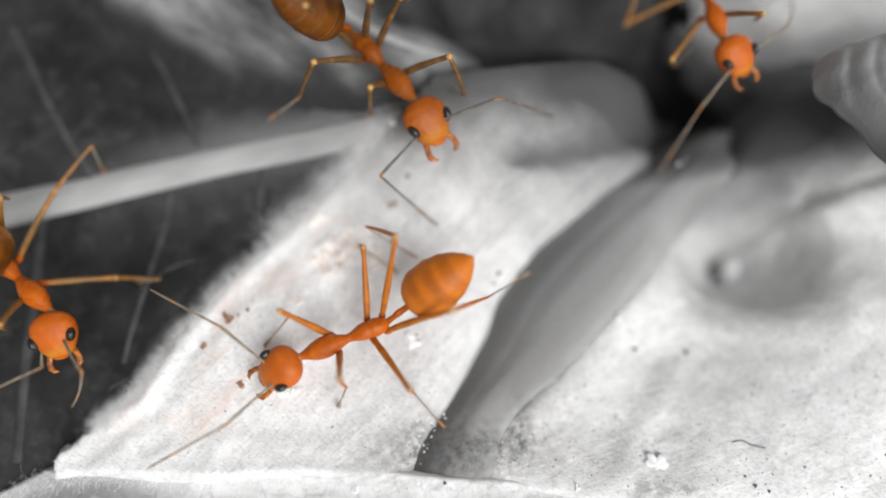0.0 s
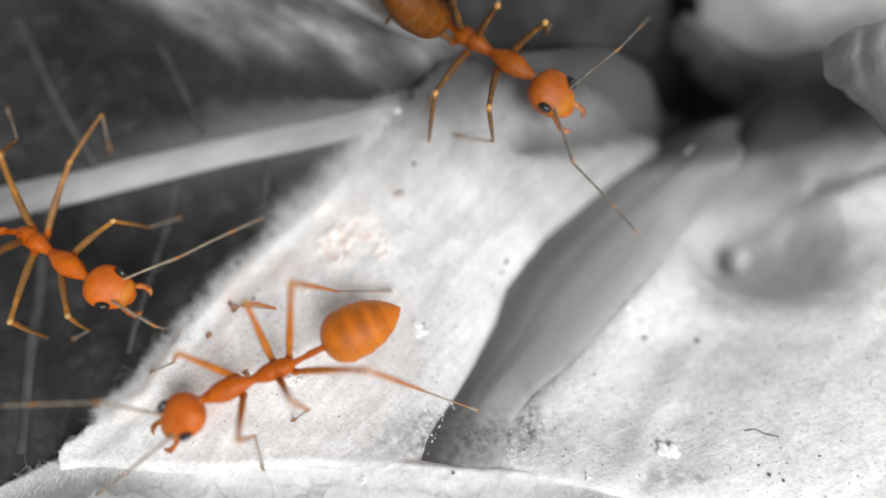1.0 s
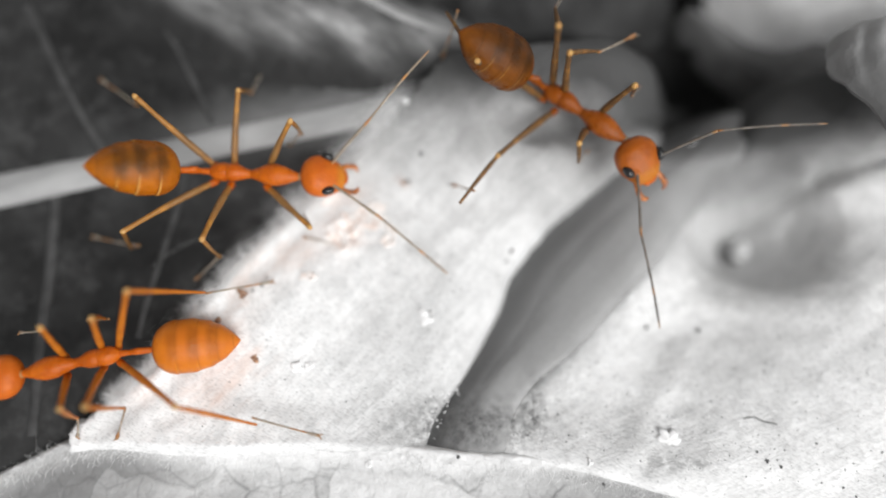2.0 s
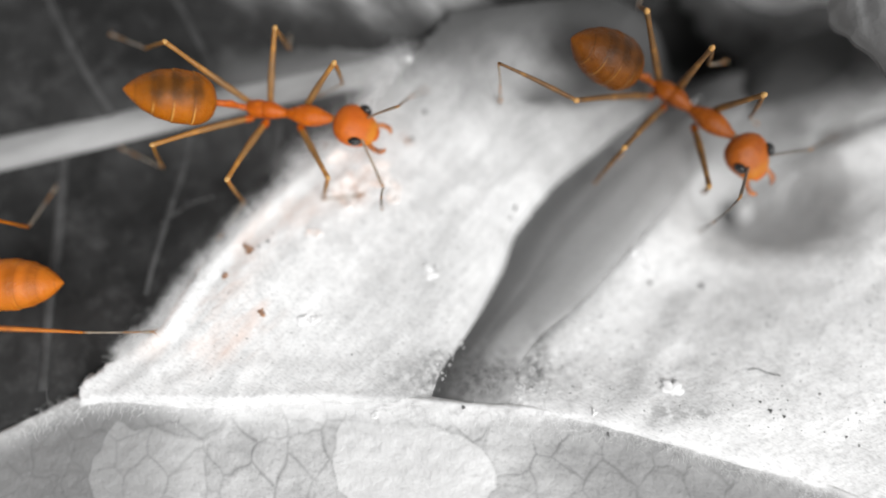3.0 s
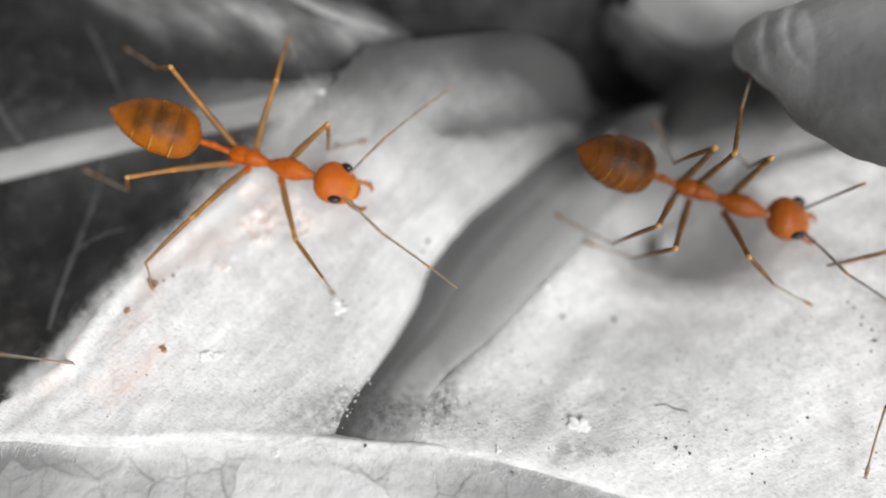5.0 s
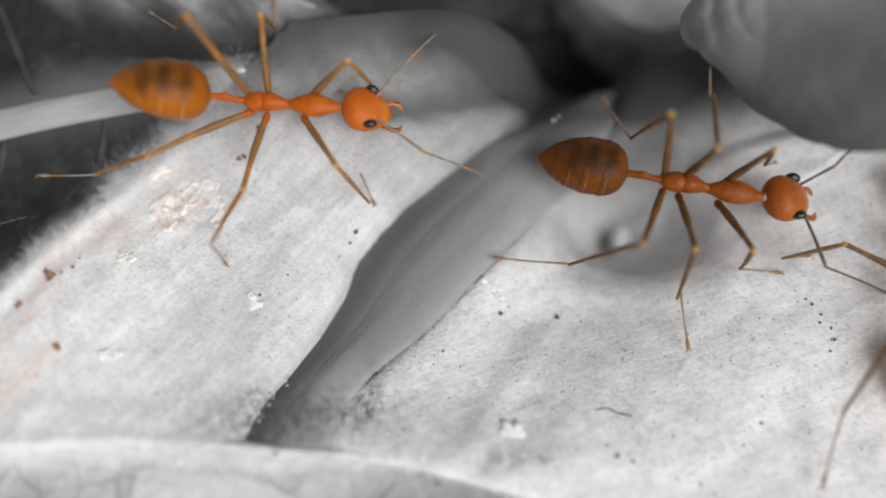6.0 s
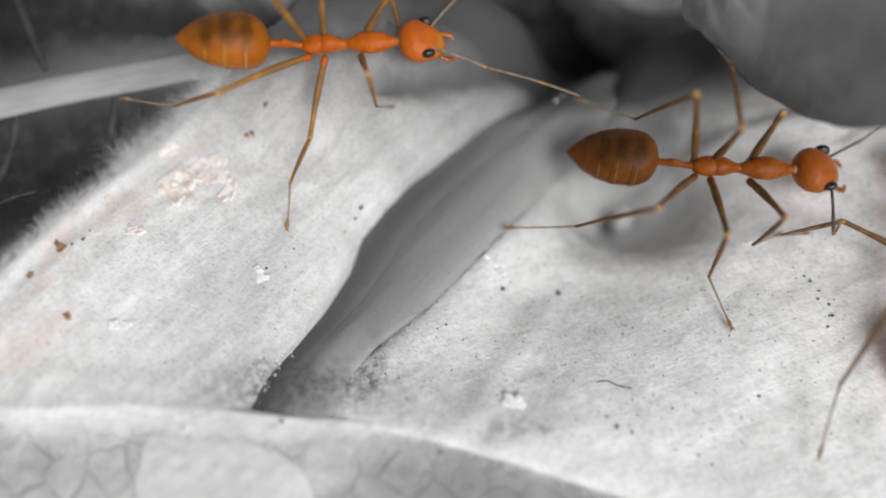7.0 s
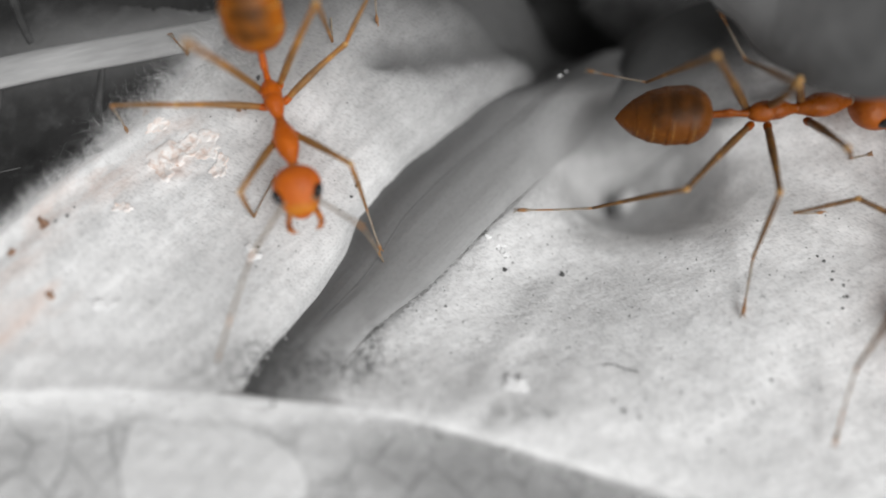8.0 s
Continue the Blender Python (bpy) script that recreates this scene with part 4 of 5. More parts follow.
def build_ant(size, label, tail, leg_skin, skin):
    """A weaver ant that looks along x; its middle is the origin."""
    ant = thing("ant", label, "ant", "ants on the leaves")
    got = {"thing": ant, "size": size}
    feeler = FEELER if leg_skin == BROWN_LEG else LIGHT_FEELER
    part("pronotum", shell([(0.05, 0.02, 0.17, 0.18), (0.25, 0.06, 0.24, 0.24), (0.6, 0.10, 0.38, 0.33), (0.95, 0.11, 0.41, 0.34), (1.3, 0.10, 0.33, 0.28), (1.6, 0.10, 0.20, 0.18), (1.78, 0.11, 0.14, 0.13), (1.90, 0.12, 0.13, 0.12)], size), skin, ant)
    part("mesothorax", shell([(0.28, 0.02, 0.15, 0.16), (0.1, 0.02, 0.16, 0.17), (-0.1, 0.02, 0.17, 0.18), (-0.3, 0.05, 0.24, 0.24), (-0.5, 0.08, 0.31, 0.29), (-0.75, 0.08, 0.33, 0.31), (-0.88, 0.05, 0.31, 0.29)], size), skin, ant)
    part("propodeum", shell([(-0.82, 0.05, 0.31, 0.29), (-0.95, 0.05, 0.345, 0.32), (-1.2, 0.04, 0.33, 0.31), (-1.42, 0.02, 0.24, 0.23), (-1.55, 0.0, 0.12, 0.12), (-1.58, 0.0, 0.02, 0.02)], size), skin, ant)
    part("neck", shell([(1.74, 0.11, 0.13, 0.12), (1.85, 0.12, 0.15, 0.13), (1.96, 0.12, 0.13, 0.12)], size, 14), PALE_LEG, ant, "pale neck ring")
    # gaster with its stalk, turning at the waist
    g = part("petiole", shell([(0.12, 0, 0.10, 0.10), (-0.1, 0.0, 0.12, 0.12), (-0.45, 0.02, 0.10, 0.12), (-0.7, 0.07, 0.13, 0.20), (-0.95, 0.03, 0.12, 0.14), (-1.3, 0.0, 0.12, 0.12)], size, 14), skin, ant)
    bounds = [(-1.18, 0.0, 0.09), (-1.26, 0.03, 0.36), (-1.42, 0.05, 0.66), (-1.70, 0.06, 0.86), (-2.08, 0.06, 0.95), (-2.48, 0.05, 0.96), (-2.88, 0.04, 0.91), (-3.28, 0.02, 0.79), (-3.62, 0.0, 0.62), (-3.88, 0.0, 0.43), (-4.06, 0.0, 0.26), (-4.18, 0.0, 0.12), (-4.26, 0.0, 0.015)]
    line = smooth_line(bounds, 60)
    cuts = [(0, 22), (20, 32), (30, 41), (39, 49), (47, 60)]
    for i, (a, b) in enumerate(cuts):
        seg = [(x, z, w * (1.0 + (-0.05 if j == 0 else 0.012 + 0.05 * (j / (b - a - 1)) ** 3 - (0.03 if j == b - a - 1 else 0.0))), w * 0.88) for j, (x, z, w) in enumerate(line[a:b])]
        part("tergite", shell(seg, size, 24), tail, g)
    got["gaster"] = g
    # head, turning at the neck
    h = part("head", shell([(0.02, 0.02, 0.10, 0.10), (0.08, 0.03, 0.34, 0.26), (0.22, 0.04, 0.58, 0.40), (0.45, 0.04, 0.74, 0.50), (0.70, 0.02, 0.79, 0.52), (0.95, -0.02, 0.76, 0.49), (1.20, -0.06, 0.66, 0.42), (1.42, -0.10, 0.54, 0.33), (1.56, -0.13, 0.42, 0.25), (1.64, -0.15, 0.26, 0.16), (1.67, -0.16, 0.05, 0.05)], size, 24, 2.15), HEAD_SHELL if skin == SHELL else DUSK_HEAD, ant)
    got["head"] = h
    for side in (1, -1):
        e = bmesh.new()
        bmesh.ops.create_uvsphere(e, u_segments=18, v_segments=12, radius=1.0)
        bmesh.ops.transform(e, matrix=Matrix.Translation((1.02 * size, side * 0.64 * size, 0.22 * size)) @ pose(0, 0, 0, side * -28, 0, side * -14) @ Matrix.Diagonal((0.25 * size, 0.16 * size, 0.21 * size, 1)), verts=e.verts)
        part("eye", e, EYE, h, "black compound eye")
        jaw = tube([(v * size, side * w * size, z * size) for v, w, z in ((1.40, 0.36, -0.22), (1.60, 0.46, -0.26), (1.80, 0.52, -0.29), (1.98, 0.52, -0.32), (2.10, 0.42, -0.34), (2.14, 0.28, -0.35))],
                   [r * size for r in (0.13, 0.105, 0.10, 0.115, 0.075, 0.012)], 8, 0.6)
        part("mandible", jaw, JAW, h, "brown toothed mandible")
    part("clypeus", shell([(1.40, -0.02, 0.10, 0.05), (1.50, -0.03, 0.26, 0.09), (1.62, -0.08, 0.30, 0.10), (1.72, -0.15, 0.22, 0.07), (1.76, -0.17, 0.04, 0.02)], size, 12), SHELL, h)
    for name, side in (("L", 1), ("R", -1)):
        for k in "123":
            f, low = FEMUR[k], LOWER[k]
            leg = part("leg", limb(f, [0.09, 0.115, 0.13, 0.128, 0.112, 0.095, 0.085, 0.10], size, 0.06), leg_skin, ant)
            coxa = shell([(-0.10, 0, 0.05, 0.05), (0.0, 0, 0.12, 0.12), (0.15, 0, 0.135, 0.135), (0.32, 0, 0.10, 0.10), (0.40, 0, 0.03, 0.03)], size, 10)
            part("coxa", coxa, skin, leg)
            shin = part("tibia", limb(low * 0.56, [0.066, 0.080, 0.084, 0.078, 0.066, 0.054, 0.052], size, 0.03), leg_skin, leg)
            toe = part("tarsus", limb(low * 0.46, [0.042, 0.046, 0.036, 0.040, 0.033, 0.037, 0.030, 0.034, 0.028, 0.034, 0.070, 0.055], size, -0.03, 8, True), PALE_LEG, leg, "thin pale tarsus with two claws")
            knee = shell([(f - 0.13, 0.004, 0.05, 0.05), (f - 0.05, 0.003, 0.098, 0.098), (f + 0.04, 0, 0.092, 0.092), (f + 0.11, 0, 0.04, 0.04)], size, 10)
            part("knee", knee, JOINT, leg, "pale knee joint")
            got[name + k] = (leg, shin, toe)
        scape = part("antenna", limb(SCAPE, [0.070, 0.048, 0.046, 0.048, 0.052, 0.060, 0.052], size, 0.05, 8), feeler, ant)
        whip = part("funiculus", limb(WHIP, [0.040, 0.046, 0.036, 0.044, 0.037, 0.044, 0.038, 0.045, 0.039, 0.045, 0.039, 0.040, 0.018], size, 0.10, 8), feeler, scape)
        got["a" + name] = (scape, whip)
    return got


def aim(start, end, rest):
    """A pose at start whose x axis points to end, turned from rest by the shortest way."""
    way = (Vector(end) - Vector(start)).normalized()
    rest = Vector(rest).normalized()
    base = Vector((1, 0, 0)).rotation_difference(rest)
    turn = rest.rotation_difference(way) @ base
    return Matrix.LocRotScale(Vector(start) * MM, turn, None)


def ankle(knee, foot, upper, lower):
    """The joint between two segments from knee to foot, bent without dipping below the foot."""
    k, f = Vector(knee), Vector(foot)
    d = f - k
    n = min(max(d.length, abs(upper - lower) + 0.01), (upper + lower) * 0.999)
    along = (upper * upper - lower * lower + n * n) / (2 * n)
    off = math.sqrt(max(upper * upper - along * along, 0.0))
    way = d.normalized()
    low = Vector((f.x, f.y, 0)).normalized() * 0.12 + Vector((0, 0, -1.0))
    low = low - way * low.dot(way)
    low = low.normalized() if low.length > 1e-3 else Vector((1, 0, 0))
    # bent down where there is room under the leg, else arched upwards
    for bend in (1, -1):
        joint = k + way * along + low * (bend * off)
        if joint.z > f.z - 0.1:
            break
    return joint


def glide(ob, rows):
    """walk() from the clip's start to its end, with rows between where a part turns far."""
    rows = sorted(rows, key=lambda r: r[0])
    if rows[0][0] > 0:
        rows = [(0.0, rows[0][1])] + rows
    if rows[-1][0] < 8:
        rows = rows + [(8.0, rows[-1][1])]
    full = [rows[0]]
    for t, m in rows[1:]:
        t0, m0 = full[-1]
        a, b = m0.to_quaternion(), m.to_quaternion()
        b.make_compatible(a)
        cut = int(a.rotation_difference(b).angle / radians(70)) if t - t0 > 0.15 else 0
        for k in range(1, cut + 1):
            u = k / (cut + 1)
            full.append((t0 + (t - t0) * u, Matrix.LocRotScale(m0.translation.lerp(m.translation, u), a.slerp(b, u), None)))
        full.append((t, m))
    walk(ob, full)


def key_ant(got, body, head, gaster, limbs):
    """body: seconds, place in millimetres, heading, pitch. head: seconds, turn. gaster: seconds, turn, lift. limbs: seconds, knee, foot, in the ant's own space."""
    s = got["size"]
    glide(got["thing"], [(t, pose(x * MM, y * MM, z * MM, 0, 0, yaw) @ pose(0, 0, 0, 0, pitch, 0)) for t, x, y, z, yaw, pitch in body])
    at = [v * s * MM for v in NECK]
    turned = [(t, pose(*at, 0, 8, yaw)) for t, yaw in head]
    glide(got["head"], turned)
    at = [v * s * MM for v in WAIST]
    glide(got["gaster"], [(t, pose(*at, 0, 0, yaw) @ pose(0, 0, 0, 0, lift, 0)) for t, yaw, lift in gaster])
    for name, rows in limbs.items():
        side = 1 if name in ("L1", "L2", "L3", "aL") else -1
        first, second, third = [], [], []
        if name[0] == "a":
            rest = (0.8, 0.6 * side, 0)
            for t, kx, ky, kz, fx, fy, fz in rows:
                yaw = np.interp(t, [r[0] for r in head], [r[1] for r in head])
                base = Vector(NECK) * s + Matrix.Rotation(radians(yaw), 3, "Z") @ Vector((SOCKET[0] * s, SOCKET[1] * side * s, SOCKET[2] * s))
                a = aim(base, (kx, ky, kz), rest)
                elbow = base + (Vector((kx, ky, kz)) - base).normalized() * SCAPE * s
                first.append((t, a))
                second.append((t, a.inverted() @ aim(elbow, (fx, fy, fz), rest)))
            glide(got[name][0], first)
            glide(got[name][1], second)
        else:
            k = name[1]
            hip = Vector((HIP[k][0] * s, HIP[k][1] * side * s, HIP[k][2] * s))
            rest = ({"1": 0.6, "2": -0.1, "3": -0.75}[k], 0.8 * side, 0.2)
            for t, kx, ky, kz, fx, fy, fz in rows:
                a = aim(hip, (kx, ky, kz), rest)
                knee = hip + (Vector((kx, ky, kz)) - hip).normalized() * FEMUR[k] * s
                joint = ankle(knee, (fx, fy, fz), LOWER[k] * 0.56 * s, LOWER[k] * 0.46 * s)
                first.append((t, a))
                second.append((t, a.inverted() @ aim(knee, joint, rest)))
                third.append((t, a.inverted() @ aim(joint, (fx, fy, fz), rest)))
            for ob, r in zip(got[name], (first, second, third)):
                glide(ob, r)


ANTS = {
    "A": build_ant(0.97, "bright orange weaver ant walking on white silk", GOLD, ORANGE_LEG, SHELL),
    "B": build_ant(1.07, "orange weaver ant with a brown banded gaster", BROWN, BROWN_LEG, DUSK_SHELL),
    "C": build_ant(0.95, "orange weaver ant beside a dark hollow", AMBER, LEG_SHELL, SHELL),
    "D": build_ant(1.0, "orange weaver ant with a striped amber gaster", AMBER, LEG_SHELL, SHELL),
    "E": build_ant(1.0, "orange weaver ant with one foreleg stretched out", GOLD, BROWN_LEG, SHELL),
}


def motions():
    """All that moves: the ants, their heads, gasters, legs and antennae."""
    key_ant(
        ANTS['D'],
        [(0.0, -15.33, -1.54, 1.56, -40.91, -0.00), (0.5, -14.69, -1.35, 1.58, -36.07, -0.00), (1.0, -14.42, -0.96, 1.59, -33.28, -0.00), (1.2, -12.58, -0.28, 1.69, -19.72, -0.00), (2.3, -7.21, 1.69, 1.94, -3.73, -0.00), (2.5, -7.09, 1.86, 1.97, -3.69, -0.00), (3.0, -6.50, 2.07, 2.00, -9.40, -0.00), (3.5, -4.54, 0.69, 1.74, -22.48, -0.00), (4.0, -4.07, 0.77, 1.74, -19.23, -0.00), (4.5, -3.86, 0.97, 1.77, -21.89, -0.00), (5.0, -3.67, 1.45, 1.85, -17.28, -0.00), (5.2, -3.24, 1.79, 1.90, -14.45, -0.00), (6.3, 0.91, 3.40, 2.19, 1.69, -0.00), (6.5, 1.20, 3.79, 2.25, 5.63, -0.00), (7.0, 1.75, 4.26, 2.34, 2.72, -0.00), (7.5, 0.03, 2.30, 2.00, -48.13, -0.00), (8.0, -0.24, 0.61, 1.61, -70.32, -0.00)],
        [(0.0, -33.63), (0.5, 12.55), (1.0, 10.51), (1.2, 10.67), (2.3, 5.84), (2.5, 3.26), (3.0, -7.86), (3.5, -2.32), (4.0, -2.27), (4.5, -2.22), (5.0, -1.51), (5.2, 6.85), (6.3, 2.53), (6.5, 4.89), (7.0, 3.43), (7.5, -21.35), (8.0, -7.26)],
        [(0.0, -161.42, 58.00), (0.5, -24.70, 58.00), (1.0, 69.60, 58.00), (1.2, 49.26, 58.00), (2.3, 18.25, 34.69), (2.5, 21.68, 38.29), (3.0, 16.61, 32.36), (3.5, 14.53, 27.99), (4.0, 7.31, 26.09), (4.5, 6.13, 28.52), (5.0, 6.86, 29.85), (5.2, 9.69, 29.10), (6.3, 9.22, 18.47), (6.5, 7.35, 15.60), (7.0, 5.84, 15.95), (7.5, 60.68, 58.00), (8.0, -13.28, 58.00)],
        {
            'L1': [(0.0, 1.90, 2.10, -1.33, 2.37, 2.47, -1.93), (0.5, 1.96, 1.88, 0.97, 1.23, 2.47, -2.05), (1.0, 1.68, 2.15, 0.90, 1.96, 3.63, -2.01), (1.2, 2.29, 1.94, 0.29, 2.11, 1.58, -2.13), (2.3, 1.39, 1.32, 1.80, 0.52, 1.86, -1.32), (2.5, 1.46, 1.41, 1.73, 0.52, 1.79, -1.40), (3.5, 1.90, 1.51, 1.38, 0.83, 1.44, -1.32), (4.0, 1.90, 1.40, 1.45, 0.73, 1.23, -1.32), (4.5, 2.43, 1.13, 1.05, 2.12, 1.51, -1.39), (5.0, 1.94, 1.63, 1.25, 2.80, 2.36, -1.03), (5.2, 2.37, 1.95, -0.10, 2.96, 1.82, -1.11), (6.3, 1.78, 0.34, 1.85, 1.29, 1.29, -0.75), (6.5, 1.71, 0.17, 1.89, 1.30, 1.42, -0.74), (7.0, 1.67, 0.55, 1.90, 1.32, 1.74, -0.82), (7.5, 2.17, 1.66, 0.97, 1.42, 2.39, -1.25), (8.0, 2.44, 1.75, 0.31, 4.76, 1.85, -2.02)],
            'L2': [(0.0, -1.67, 3.03, -0.04, -1.81, 4.67, -1.42), (0.5, -1.63, 3.02, 0.13, -1.68, 4.53, -1.39), (1.0, -1.56, 3.00, 0.33, -1.81, 4.30, -1.28), (1.2, -1.32, 2.93, 0.70, -1.93, 3.88, -1.24), (2.3, -0.49, 2.83, 0.99, -0.48, 5.08, -1.22), (2.5, -0.39, 2.81, 1.00, -0.25, 5.00, -1.25), (3.0, -0.78, 2.74, 1.18, -1.28, 4.93, -1.28), (3.5, -0.55, 2.91, 0.85, -0.59, 4.81, -1.02), (4.0, -0.50, 2.91, 0.84, -0.66, 4.70, -1.02), (4.5, -0.59, 2.93, 0.80, -1.15, 4.42, -1.05), (5.0, -0.61, 2.89, 0.90, -0.94, 4.67, -1.13), (5.2, -0.66, 2.85, 0.99, -1.21, 4.62, -1.18), (6.3, -0.69, 1.62, 2.22, -1.30, 4.56, -0.23), (6.5, -0.27, 1.10, 2.38, -0.58, 4.03, -0.15), (7.0, -0.49, 0.31, 2.53, -0.91, 3.22, 0.01), (7.5, -0.64, 3.01, 0.61, 0.65, 3.80, -0.68), (8.0, -1.71, 2.87, 0.58, -2.78, 4.28, -0.19)],
            'L3': [(0.0, -0.76, 2.13, 2.82, -4.43, 1.23, -0.86), (0.5, -1.65, 2.04, 2.92, -5.56, 3.37, -0.35), (1.0, -1.59, 1.92, 2.99, -5.55, 3.35, -0.20), (1.2, -3.22, 2.52, 1.94, -6.25, 4.34, -0.97), (2.3, -3.82, 1.81, 1.96, -7.09, 4.02, -1.22), (2.5, -3.84, 1.77, 1.97, -7.18, 3.90, -1.25), (3.0, -4.17, 1.13, 1.92, -8.23, 2.76, -1.03), (3.5, -3.65, 2.07, 1.95, -7.69, 3.71, -1.01), (4.0, -3.70, 2.06, 1.90, -7.80, 3.78, -0.93), (4.5, -3.87, 1.77, 1.94, -7.92, 3.33, -1.05), (5.0, -3.81, 1.71, 2.04, -7.82, 3.35, -0.96), (5.2, -3.91, 1.49, 2.07, -7.84, 3.25, -0.97), (6.3, -2.23, 0.81, 3.25, -4.94, 3.59, -0.32), (6.5, -2.20, 0.62, 3.28, -4.51, 3.78, -0.25), (7.0, -2.02, -0.28, 3.30, -4.04, 3.26, -0.05), (7.5, -0.64, 0.09, 3.33, -4.32, 1.55, -0.16), (8.0, -1.86, 2.28, 2.75, -4.85, 3.07, -0.09)],
            'R1': [(0.0, 1.85, -0.92, 1.71, 0.10, -2.04, -0.83), (0.5, 2.28, -1.03, 1.30, 1.09, -2.49, -1.39), (1.0, 2.54, -1.27, 0.76, 1.62, -2.35, -2.05), (1.2, 2.64, -1.02, -1.37, 1.50, -1.93, -1.93), (2.3, 2.22, -1.99, 0.36, 3.60, -2.03, -1.68), (2.5, 2.23, -2.01, 0.28, 3.42, -2.15, -1.71), (3.0, 2.04, -2.25, -0.04, 3.05, -2.14, -1.73), (3.5, 1.86, -2.38, 0.01, 3.04, -3.68, -1.44), (4.0, 1.63, -2.44, 0.33, 2.44, -3.96, -1.45), (4.5, 1.52, -2.49, -0.96, 2.54, -4.12, -1.48), (5.0, 1.86, -2.39, -0.40, 3.57, -3.67, -1.70), (5.2, 2.29, -1.86, -1.07, 3.71, -2.19, -1.77), (6.3, 1.82, -2.25, 0.55, 3.14, -2.92, -2.38), (6.5, 2.12, -2.17, 0.08, 3.39, -2.28, -2.22), (7.0, 0.86, -2.09, 1.41, 1.56, -1.60, -1.67), (7.5, 1.98, -2.18, 0.41, 2.20, -2.47, -1.84), (8.0, 2.34, -1.80, 0.48, 1.33, -0.89, -1.43)],
            'R2': [(0.0, 0.51, -0.09, 2.23, -1.74, -1.40, -0.65), (0.5, 1.15, -2.02, 0.91, 0.35, -2.18, -2.12), (1.0, 0.80, -2.57, 0.42, -0.77, -3.16, -2.15), (1.2, -0.10, -2.81, 0.87, -2.24, -3.17, -2.24), (2.3, -1.06, -2.85, 0.97, -2.03, -4.17, -2.01), (2.5, -1.12, -2.93, 0.79, -2.18, -4.70, -1.99), (3.0, -1.41, -3.03, 0.35, -2.19, -4.76, -2.08), (3.5, -2.04, -2.90, -0.25, -3.48, -4.84, -1.79), (4.0, -2.27, -2.77, -0.14, -3.61, -4.93, -0.95), (4.5, -1.89, -2.96, -0.28, -2.51, -5.22, -0.97), (5.0, -1.60, -2.91, 0.57, -2.73, -5.54, -1.06), (5.2, -2.05, -2.90, -0.26, -3.32, -5.72, -1.13), (6.3, -0.91, -3.18, -0.40, -1.43, -5.22, -2.08), (6.5, -1.24, -3.06, -1.06, -2.12, -5.52, -2.15), (7.0, -1.50, -2.84, -1.52, -2.40, -6.06, -2.24), (7.5, -0.67, -2.81, 1.06, -2.18, -3.88, -1.67), (8.0, -1.22, -2.98, 0.62, -2.07, -5.28, -1.31)],
            'R3': [(0.0, -0.02, 0.41, 3.09, -3.66, -1.08, -0.42), (0.5, 0.69, -0.56, 2.77, -2.49, -2.17, -1.12), (1.0, 0.45, -0.82, 2.88, -2.92, -2.11, -0.96), (1.2, -0.90, -1.82, 3.01, -4.64, -2.22, -0.69), (2.3, -4.05, -2.64, 0.50, -7.33, -2.34, -2.49), (2.5, -4.11, -2.58, 0.47, -7.30, -2.24, -2.53), (3.0, -4.03, -2.41, 1.03, -7.20, -1.53, -2.37), (3.5, -4.18, -2.31, 0.88, -7.91, -2.42, -2.16), (4.0, -4.00, -2.66, 0.59, -6.39, -3.31, -2.15), (4.5, -3.75, -2.89, 0.63, -6.35, -3.82, -2.18), (5.0, -4.13, -2.30, 1.01, -7.86, -1.75, -2.08), (5.2, -4.10, -2.39, 0.93, -8.17, -1.76, -2.13), (6.3, -4.43, -2.25, 0.09, -9.29, -2.31, -1.96), (6.5, -4.59, -1.98, 0.08, -9.44, -1.65, -1.98), (7.0, -4.07, -2.40, 0.97, -8.44, -0.93, -1.60), (7.5, -2.64, -2.85, 1.98, -5.73, -5.02, -1.70), (8.0, -1.44, -1.69, 3.10, -4.96, -2.85, -0.65)],
            'aL': [(0.0, 4.82, -0.34, 1.18, 4.21, -2.27, -1.55), (0.5, 4.90, 0.60, -0.33, 5.05, 1.22, -3.66), (1.0, 3.85, 2.37, -0.30, 5.35, 5.38, -0.79), (1.2, 4.28, 1.64, 1.31, 3.42, 3.80, -1.17), (2.3, 4.24, 1.97, 0.84, 6.45, 4.07, 2.35), (2.5, 4.53, 1.68, 0.74, 6.96, 3.53, 2.23), (3.0, 4.25, 0.11, 1.6, 5.53, -0.7, 4.65), (3.5, 4.62, 1.57, 0.54, 6.54, 3.90, -1.03), (4.0, 4.01, 2.02, 0.83, 6.04, 4.34, 2.27), (5.0, 4.02, 2.04, 0.80, 5.58, 4.99, 0.17), (5.2, 4.36, 1.95, 0.65, 6.16, 4.71, -0.20), (6.3, 4.13, 2.11, 0.51, 5.07, 4.76, -1.41), (6.5, 4.20, 2.12, 0.41, 5.07, 4.95, -1.26), (7.0, 3.98, 2.14, -0.46, 5.03, 5.25, -1.36), (7.5, 4.82, 0.97, -0.12, 8.15, 1.44, -0.61), (8.0, 4.66, 1.46, 0.51, 5.17, 1.84, -2.83)],
